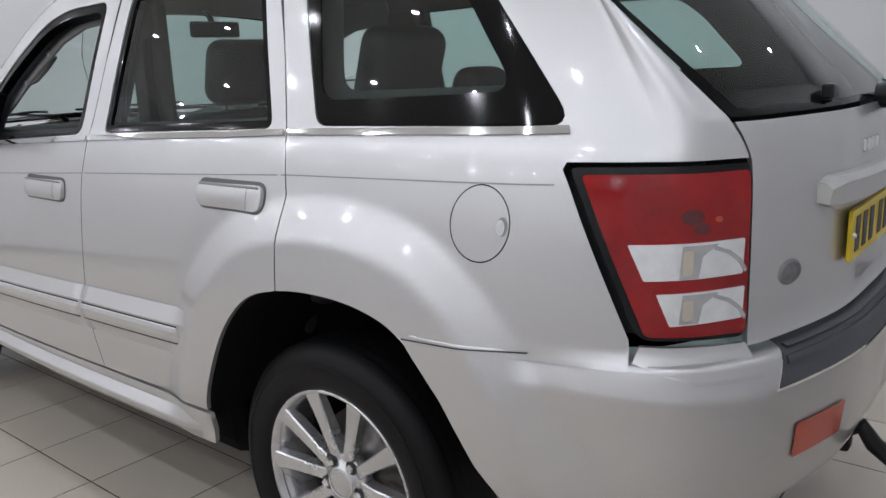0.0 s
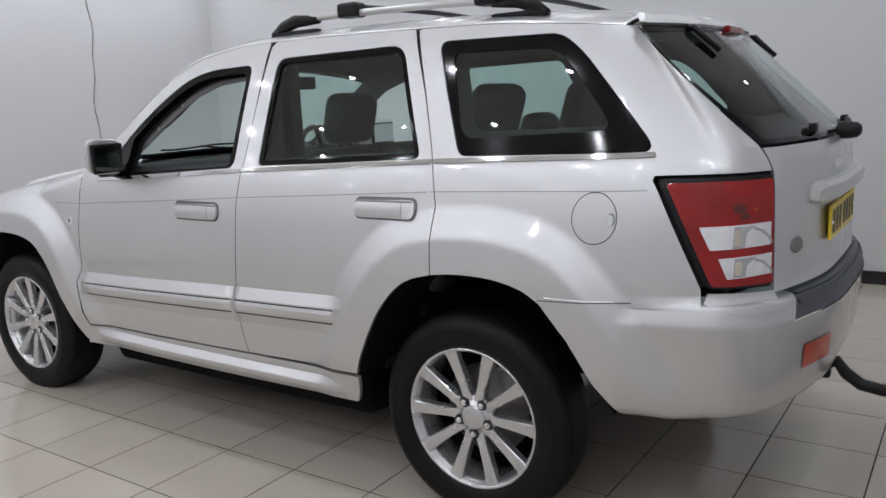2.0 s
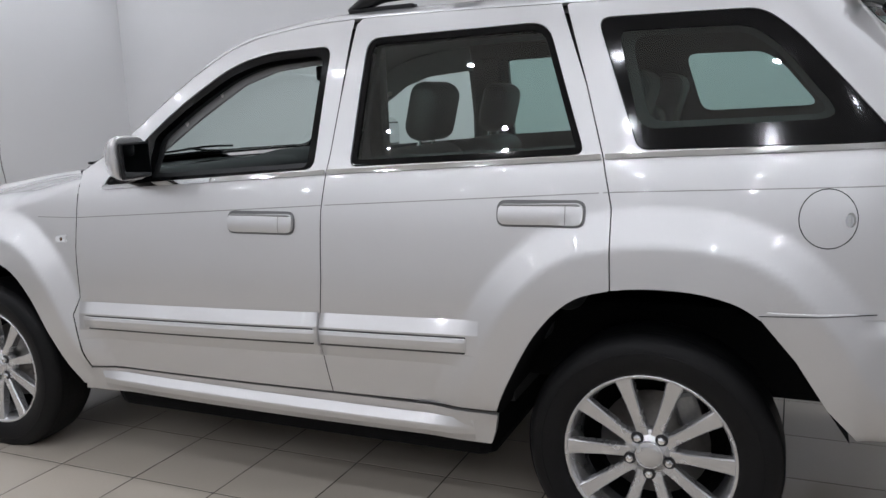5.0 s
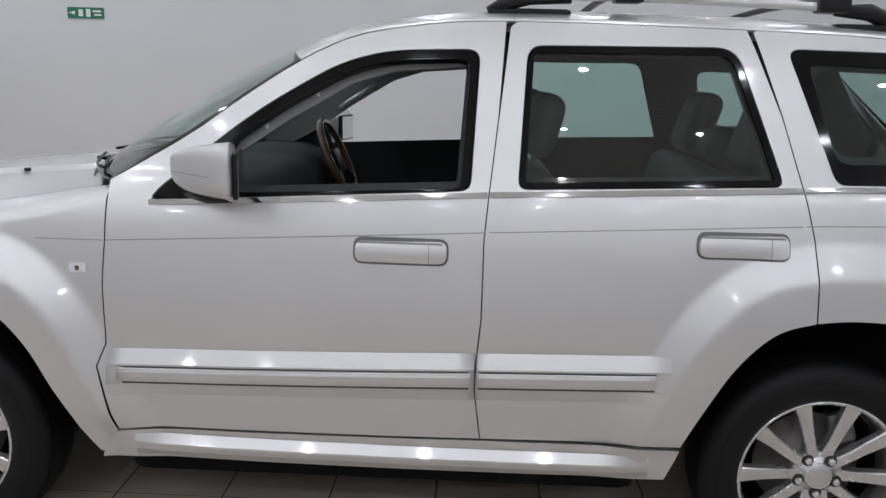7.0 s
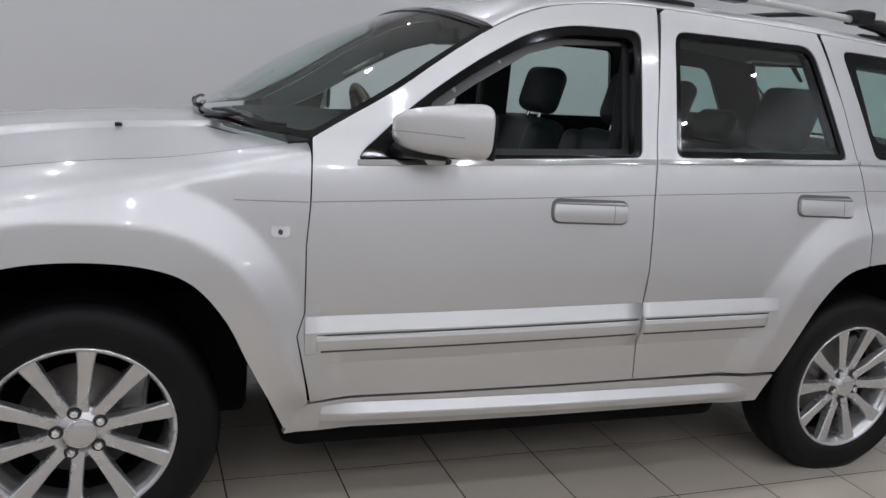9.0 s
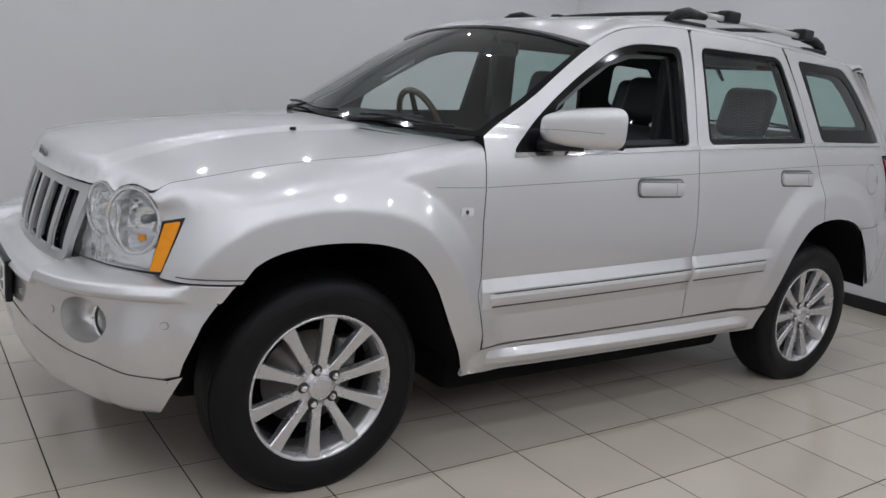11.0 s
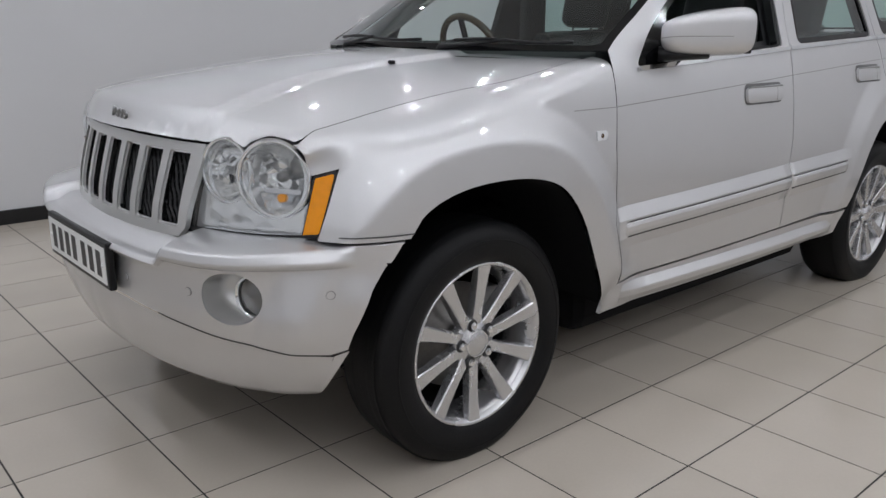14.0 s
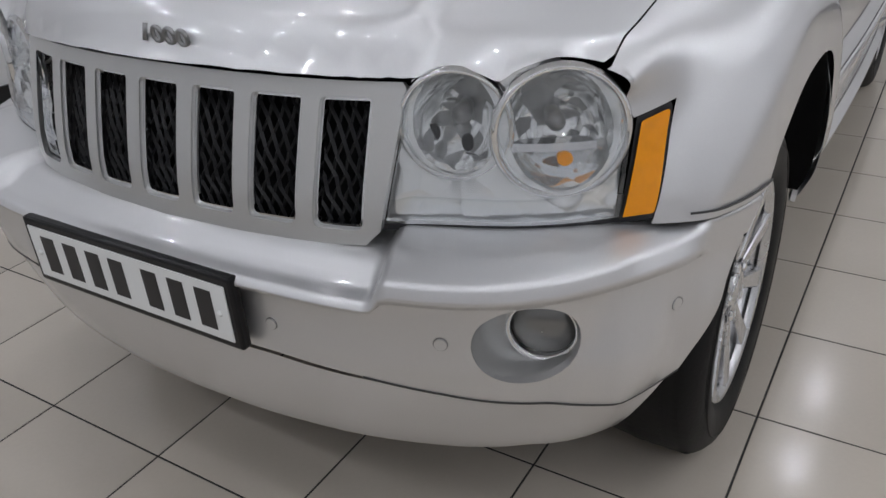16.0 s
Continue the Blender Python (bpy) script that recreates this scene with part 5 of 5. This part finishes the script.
for side in (1, -1):
    xs = np.linspace(0.93, -0.08, 16)
    rail = part("roof_rail", tube([(x, side * 0.585, roof_z(x, 0.585) + 0.052) for x in xs], 0.0135, 10), TRIM, car, "silver roof rail with black feet", True)
    for ends in ((1.07, 0.94, 0.815), (-0.19, -0.08, 0.02)):
        if ends[0] > 1 or ends[0] < 0:
            a, m_, b = ends
            foot = [(a, side * 0.585, roof_z(a, 0.585) + 0.004), ((a + m_) / 2, side * 0.585, roof_z((a + m_) / 2, 0.585) + 0.032), (m_, side * 0.585, roof_z(m_, 0.585) + 0.048), (b, side * 0.585, roof_z(b, 0.585) + 0.044)]
            part("rail_foot", tube(foot, [0.014, 0.025, 0.026, 0.016], 10), BLACK, rail, "black rail foot", True)
            part("rail_base", solid_box((min(a, b), side * 0.585 - 0.02, roof_z(m_, 0.585) - 0.012), (max(a, b), side * 0.585 + 0.02, roof_z(m_, 0.585) + 0.012), 0.01), BLACK, rail)
for x in (0.645, 0.03):
    z = roof_z(x, 0.585) + 0.077
    bar = part("roof_crossbar", tube([(x, y, z + 0.012 * (1 - (y / 0.56) ** 2)) for y in np.linspace(-0.56, 0.56, 15)], 0.018, 10, squash=0.6), BLACK, car, "black roof crossbar with clamps", True)
    for side in (1, -1):
        part("crossbar_clamp", solid_box((x - 0.048, side * 0.585 - 0.038, z - 0.042), (x + 0.048, side * 0.585 + 0.038, z + 0.014), 0.014, 3), BLACK, bar, "black clamp")

# ---- wheels ----


def spoke_wheel():
    """One wheel, its face towards +y: tyre, rim, ten spokes, hub, nuts and brake disc."""
    R = 0.372
    w = empty("wheel", "ten-spoke silver alloy wheel with a black tyre", "")
    tyre = lathe([(0.246, 0.055), (0.252, 0.066), (0.275, 0.078), (0.312, 0.083), (0.340, 0.076), (0.357, 0.062), (0.366, 0.050), (R, 0.03), (R, -0.06), (0.366, -0.115), (0.35, -0.14), (0.30, -0.155), (0.246, -0.13)], 96)
    for v in tyre.verts:
        rest_z = FLOOR + 0.0006 - 0.372
        if v.co.z < rest_z + 0.03 and abs(v.co.y + 0.035) > 0.085:
            v.co.y += math.copysign(0.006, v.co.y + 0.035) * (1 - max(v.co.z - rest_z, 0) / 0.03)
        v.co.z = max(v.co.z, rest_z)
    part("tyre", tyre, RUBBER, w, "black rubber tyre", True)
    for y in (0.035, 0.005, -0.03, -0.06):
        groove = lathe([(R + 0.0006, y - 0.005), (R + 0.0008, y + 0.005)], 96)
        for v in groove.verts:
            v.co.z = max(v.co.z, FLOOR + 0.0004 - 0.372)
        part("tread_groove", groove, RUBBER, w)
    part("sidewall_ring", lathe([(0.3185, 0.0828), (0.321, 0.0845), (0.3235, 0.0818)], 96), RUBBER, w, "", True)
    rim = lathe([(0.236, 0.052), (0.243, 0.066), (0.250, 0.070), (0.254, 0.064), (0.250, 0.052), (0.243, 0.050), (0.232, 0.030), (0.222, -0.05), (0.218, -0.13), (0.240, -0.14)], 96)
    part("rim", rim, ALLOY, w, "polished alloy rim", True)
    part("rim_barrel", lathe([(0.2215, -0.052), (0.2175, -0.131), (0.205, -0.14), (0.001, -0.14)], 64), MATTE, w)
    part("brake_disc", lathe([(0.165, -0.060), (0.165, -0.052), (0.08, -0.050), (0.078, -0.03), (0.001, -0.03)], 48), DISC, w, "grey brake disc", True)
    part("brake_caliper", solid_box((-0.17, -0.095, 0.03), (-0.09, -0.035, 0.14), 0.015), STEEL, w)
    spoke = bmesh.new()
    rows = []
    for r, half, y, deep in ((0.045, 0.0225, 0.040, 0.03), (0.075, 0.0175, 0.046, 0.032), (0.11, 0.0165, 0.050, 0.032), (0.16, 0.0185, 0.0545, 0.03), (0.205, 0.0215, 0.060, 0.026), (0.242, 0.0255, 0.0645, 0.02)):
        rows.append([spoke.verts.new(c) for c in ((-half * 1.12, y - deep, r), (-half, y - 0.004, r), (-half * 0.82, y, r), (half * 0.82, y, r), (half, y - 0.004, r), (half * 1.12, y - deep, r))])
    for a, b in zip(rows, rows[1:]):
        for k in range(5):
            spoke.faces.new((a[k], a[k + 1], b[k + 1], b[k]))
    bmesh.ops.recalc_face_normals(spoke, faces=spoke.faces)
    if sum(f.normal.y for f in spoke.faces) < 0:
        bmesh.ops.reverse_faces(spoke, faces=spoke.faces)
    one = part("spoke", spoke, ALLOY, w)
    for k in range(1, 10):
        s = new("spoke", one.data)
        s.parent = w
        s.rotation_euler = (0, k * math.tau / 10, 0)
    part("hub", lathe([(0.078, 0.010), (0.078, 0.036), (0.072, 0.042), (0.044, 0.044), (0.042, 0.050), (0.036, 0.055), (0.020, 0.057), (0.001, 0.0575)], 48), ALLOY, w, "alloy hub with a plain centre cap", True)
    part("cap_ring", lathe([(0.0375, 0.0545), (0.0395, 0.0570), (0.0415, 0.052)], 40), CHROME, w, "", True)
    nut = lathe([(0.0125, 0.040), (0.0125, 0.052), (0.010, 0.057), (0.004, 0.0585), (0.001, 0.0585)], 6)
    nut.transform(Matrix.Rotation(radians(18), 4, "Y") @ Matrix.Translation((0, 0, 0.0605)))
    # flat black disc on the hub paints the shade of the nut's hole
    well_disc = lathe([(0.001, 0.0462), (0.0185, 0.0462)], 20)
    well_disc.transform(Matrix.Rotation(radians(18), 4, "Y") @ Matrix.Translation((0, 0, 0.0605)))
    n0 = part("wheel_nut", nut, CHROME, w, "chrome wheel nut")
    w0 = part("nut_well", well_disc, INK, w)
    for k in range(1, 5):
        for o in (n0, w0):
            s = new(o.name, o.data)
            s.parent = w
            s.rotation_euler = (0, k * math.tau / 5, 0)
    return w


WY = 0.795
wheel = spoke_wheel()
wheel.parent = car
wheel.matrix_basis = pose(2.781, WY, 0.372, 0, 0, 0)
for x, side, turn in ((0.0, 1, 18), (2.781, -1, 10), (0.0, -1, 50)):
    other = copy_thing(wheel, pose(x, WY * side, 0.372 if x > 1 else 0.363, 0, 0, 0 if side > 0 else 180))
    for piece in other.children:
        if not piece.name.startswith(("tyre", "tread")):
            piece.matrix_basis = pose(0, 0, 0, 0, turn, 0) @ piece.matrix_basis
for piece in wheel.children:
    if not piece.name.startswith(("tyre", "tread")):
        piece.matrix_basis = pose(0, 0, 0, 0, -4, 0) @ piece.matrix_basis

# wheel housings: the arch outline drawn inwards, closed at its inner side
for arch, x0 in ((ARCH_R, 0.0), (ARCH_F, 2.781)):
    for side in (1, -1):
        bm = bmesh.new()
        outer, inner = [], []
        for p, z in arch[6 if x0 < 1 else 2:-8 if x0 < 1 else -4]:
            q = flank(p, z, -0.012)
            cx = x0 + (q[0] - x0) * 1.0
            outer.append(bm.verts.new((cx, q[1] * side, z)))
            inner.append(bm.verts.new((cx, 0.42 * side, z + 0.02)))
        for i in range(len(outer) - 1):
            bm.faces.new((outer[i], outer[i + 1], inner[i + 1], inner[i]))
        bm.faces.new(inner)
        bmesh.ops.recalc_face_normals(bm, faces=bm.faces)
        part("wheel_housing", bm, MATTE, car, "matte black wheel housing liner", True)
part("underbody", solid_box((0.52, -0.75, 0.215), (2.22, 0.75, 0.47), 0.06), MATTE, car, "dark underbody")
part("front_structure", solid_box((2.3, -0.58, 0.28), (3.18, 0.58, 0.70), 0.03), MATTE, car)
part("rear_axle", tube([(0, -0.7, 0.372), (0, 0.7, 0.372)], 0.05, 12), MATTE, car)
part("rear_structure", solid_box((-0.74, -0.57, 0.47), (0.5, 0.57, 0.76), 0.03), MATTE, car)

# ---- cabin ----
for side in (1, -1):
    skin("inner_structure", flank_at(-0.055), [(2.15, 0.42)] + GAP_F[::-1][1:] + edge_line(2.15, -0.85, 20, -0.02) + [(-0.98, 1.25), (-0.98, 0.9), (-0.66, 0.86), (-0.58, 0.6), (-0.44, 0.74), (-0.33, 0.90), (-0.19, 0.95), (0.16, 0.95), (0.33, 0.85), (0.43, 0.62), (0.50, 0.42)], LINING, car,
         [shrink(OPEN_F, 0.012), shrink(WIN_R, 0.024), rounded([(0.08, 1.585), (-0.30, 1.578), (-0.39, 1.52), (-0.50, 1.345), (0.015, 1.335)], 0.05)], gap=0, depth=0, side=side, h=0.06, label="dark door and pillar trim")
for side in (1, -1):
    trim = skin("pillar_lining", flank_at(-0.064), [(2.10, 1.14), (1.835, 1.285), (1.665, 1.400), (1.48, 1.510), (1.345, 1.552), (1.10, 1.572)] + edge_line(1.10, 2.12, 12, -0.022), HEADLINER, car, side=side, gap=0, depth=0.008, h=0.05, label="light grey pillar and roof edge trim")
    grip = [flank(p, z, -0.064 - d) * np.array((1, side, 1)) for p, z, d in ((1.745, 1.372, 0.0), (1.725, 1.386, 0.03), (1.66, 1.430, 0.035), (1.60, 1.466, 0.03), (1.58, 1.478, 0.0))]
    part("grab_handle", tube(grip, 0.011, 8), TRIM, trim, "pale grab handle", True)
skin("headliner", lambda p, m: mid_roof(p, m / 0.65) - np.array((0, 0, 0.035)), [(P_ROOF, 0.02), (-0.7, 0.02), (-0.7, 1.28), (P_ROOF, 1.28)], HEADLINER, car, gap=0, depth=0, h=0.08, label="grey cloth headliner")
part("cabin_floor", solid_box((0.45, -0.74, 0.44), (2.2, 0.74, 0.50)), LINING, car)
part("load_floor", solid_box((-0.76, -0.56, 0.80), (0.05, 0.56, 0.86), 0.01), LINING, car)
part("bulkhead", solid_box((2.16, -0.74, 0.48), (2.22, 0.74, 1.12), 0.01), MATTE, car)


def dashboard():
    bm = bmesh.new()
    prof = [(2.24, 1.185), (2.05, 1.205), (1.90, 1.20), (1.80, 1.16), (1.77, 1.06), (1.79, 0.95), (1.86, 0.80), (2.0, 0.70), (2.24, 0.70)]
    ys = np.linspace(-0.74, 0.74, 25)
    rows = [[bm.verts.new((x - 0.05 * (1 - (y / 0.74) ** 2) * (z > 0.9), y, z + 0.018 * step((0.2 - abs(y + 0.37)) / 0.08) * (1.75 < x < 2.06))) for x, z in prof] for y in ys]
    for a, b in zip(rows, rows[1:]):
        for k in range(len(prof) - 1):
            bm.faces.new((a[k], a[k + 1], b[k + 1], b[k]))
    bm.faces.new(rows[0])
    bm.faces.new(rows[-1][::-1])
    bmesh.ops.recalc_face_normals(bm, faces=bm.faces)
    return bm


dash = part("dashboard", dashboard(), DASH, car, "dark grey dashboard", True)
for y in (0.63, -0.63, 0.09, -0.09):
    part("air_vent", solid_box((1.735, y - 0.06, 1.02), (1.79, y + 0.06, 1.09), 0.01), BLACK, dash)
part("centre_console", solid_box((1.0, -0.13, 0.5), (1.85, 0.13, 0.82), 0.03), LINING, car, "dark centre console")
sw = Matrix.Translation((1.69, -0.37, 1.16)) @ Matrix.Rotation(radians(-66), 4, "Y")
rim = [sw @ Vector((0.185 * math.cos(a), 0.185 * math.sin(a), 0)) for a in np.linspace(0, math.tau, 36, endpoint=False)]
wheel_rim = part("steering_wheel", tube(rim, 0.016, 10, True), WOOD, car, "dark steering wheel with wood rim sections", True)
hubm = bmesh.new()
box(hubm, (-0.06, -0.075, -0.04), (0.06, 0.075, 0.01), 0.025, 3)
hubm.transform(sw)
part("steering_hub", hubm, BLACK, wheel_rim, "", True)
for a in (0, 2.2, 4.08):
    part("steering_spoke", tube([sw @ Vector((0.03 * math.cos(a), 0.03 * math.sin(a), -0.01)), sw @ Vector((0.18 * math.cos(a), 0.18 * math.sin(a), 0))], 0.014, 8), BLACK, wheel_rim)
part("interior_mirror", solid_box((1.50, -0.12, 1.53), (1.525, 0.12, 1.595), 0.012, 3), BLACK, car, "black interior mirror")
part("mirror_stalk", tube([(1.515, 0, 1.575), (1.55, 0, 1.62), (1.58, 0, 1.64)], 0.012, 8), BLACK, car)


def pad_block(lo, hi, bevel, tilt=0.0, pivot=None, puff=0.0):
    bm = solid_box(lo, hi, bevel, 5)
    if tilt:
        pv = Vector(pivot)
        bm.transform(Matrix.Translation(pv) @ Matrix.Rotation(radians(tilt), 4, "Y") @ Matrix.Translation(-pv))
    return bm


def car_seat(x, y):
    s = part("front_seat", pad_block((x - 0.06, y - 0.25, 0.60), (x + 0.46, y + 0.25, 0.80), 0.07), LEATHER, car, "charcoal leather front seat with head restraint", True)
    pv = (x, y, 0.75)
    part("seat_back", pad_block((x - 0.09, y - 0.245, 0.72), (x + 0.06, y + 0.245, 1.28), 0.065, -14, pv), LEATHER, s, "", True)
    for d in (-0.2, 0.2):
        part("seat_bolster", pad_block((x - 0.04, y + d - 0.05, 0.78), (x + 0.11, y + d + 0.05, 1.25), 0.045, -14, pv), LEATHER, s, "", True)
    part("head_restraint", pad_block((x - 0.06, y - 0.135, 1.300), (x + 0.055, y + 0.135, 1.515), 0.052, -14, pv), LEATHER, s, "charcoal padded head restraint", True)
    for d in (-0.06, 0.06):
        t = Matrix.Translation(pv) @ Matrix.Rotation(radians(-14), 4, "Y") @ Matrix.Translation((-pv[0], -pv[1], -pv[2]))
        part("restraint_post", tube([t @ Vector((x, y + d, 1.28)), t @ Vector((x, y + d, 1.38))], 0.008, 8), CHROME, s)


for y in (0.37, -0.37):
    car_seat(1.03, y)
bench = part("rear_seat", pad_block((0.36, -0.64, 0.60), (0.84, 0.64, 0.80), 0.07), LEATHER, car, "charcoal leather rear bench with three head restraints", True)
pv = (0.38, 0, 0.75)
part("seat_back", pad_block((0.26, -0.64, 0.74), (0.41, 0.64, 1.26), 0.06, -17, pv), LEATHER, bench, "", True)
for y, w, top_z in ((0.40, 0.145, 1.545), (-0.40, 0.145, 1.545), (0.0, 0.11, 1.42)):
    part("head_restraint", pad_block((0.27, y - w, 1.28), (0.38, y + w, top_z), 0.05, -17, pv), LEATHER, bench, "", True)
for side in (1, -1):
    part("belt_strap", solid_box((0.93, side * 0.665 - 0.003, 0.9), (0.978, side * 0.665 + 0.003, 1.5), 0.001), MATTE, car)
    part("pillar_trim", solid_box((0.93, side * 0.62 - 0.03, 1.2), (1.09, side * 0.62 + 0.03, 1.62), 0.02), LINING, car)
    part("armrest", solid_box((1.2, side * 0.80 - 0.05, 0.93), (1.75, side * 0.80 + 0.03, 0.99), 0.015), LINING, car)

# ---- exit sign ----
GREEN = material("sign_green", (0.01, 0.17, 0.08), 0.45)
sign = empty("exit_sign", "small green emergency exit sign with white shapes on the white wall", "exit sign", at=(4.165, Y0 + 0.006, 1.930))
part("sign_board", solid_box((-0.145, -0.005, -0.042), (0.145, 0.004, 0.042), 0.002), GREEN, sign)
for lo, hi in (((0.105, -0.004), (0.13, 0.004)), ((0.085, -0.012), (0.105, 0.012)), ((0.02, -0.026), (0.055, 0.026)), ((-0.04, -0.03), (-0.005, 0.03)), ((-0.125, 0.006), (-0.06, 0.020)), ((-0.125, -0.020), (-0.07, -0.008))):
    part("sign_shape", solid_box((lo[0], 0.0042, lo[1]), (hi[0], 0.0052, hi[1])), WHITE, sign)

# ---- floor tiles, each a piece of the floor ----
PITCH, PITCH_Y, OX, OY = 0.3885, 0.3995, 3.525, 1.328
tm = bmesh.new()
box(tm, (-PITCH / 2 + 0.0026, -PITCH_Y / 2 + 0.0026, -0.006), (PITCH / 2 - 0.0026, PITCH_Y / 2 - 0.0026, 0.0))
bmesh.ops.bevel(tm, geom=[e for e in tm.edges if all(v.co.z > -0.001 for v in e.verts)], offset=0.0008, segments=1, affect="EDGES")
tile_mesh = bpy.data.meshes.new("tile")
tm.to_mesh(tile_mesh)
tm.free()
tile_mesh.materials.append(TILE)
cells = [(OX + (i + 0.5) * PITCH, OY + (j + 0.5) * PITCH_Y) for i in range(-15, 13) for j in range(-13, 13)]
cells = [(x, y) for x, y in cells if X0 - 0.2 < x < X1 + 0.2 and Y0 - 0.2 < y < Y1 + 0.2]
near = [(x, y) for x, y in cells if -1.5 < x < 5.4 and -2.0 < y < 2.4]
near = sorted(near, key=lambda c: abs(c[0] - 2.2) * 0.55 + abs(c[1] - 0.8))[:300]
for x, y in near:
    t = new("tile", tile_mesh)
    t.parent = floor
    t.location = (x, y, FLOOR + random.uniform(-0.0003, 0.0003))
rest_v, rest_f = [], []
for x, y in sorted(set(cells) - set(near)):
    h, g = PITCH / 2 - 0.0026, PITCH_Y / 2 - 0.0026
    k = len(rest_v)
    rest_v += [(x - h, y - g, -0.006), (x + h, y - g, -0.006), (x + h, y + g, -0.006), (x - h, y + g, -0.006), (x - h, y - g, 0), (x + h, y - g, 0), (x + h, y + g, 0), (x - h, y + g, 0)]
    rest_f += [(k + 4, k + 5, k + 6, k + 7)] + [(k + a, k + (a + 1) % 4, k + 4 + (a + 1) % 4, k + 4 + a) for a in range(4)]
rm = bpy.data.meshes.new("far_tiles")
rm.from_pydata(rest_v, [], rest_f)
rm.materials.append(TILE)
rest = tagged(new("far_tiles", rm), kind="stuff")
rest.parent = floor
rest.location = (0, 0, FLOOR)
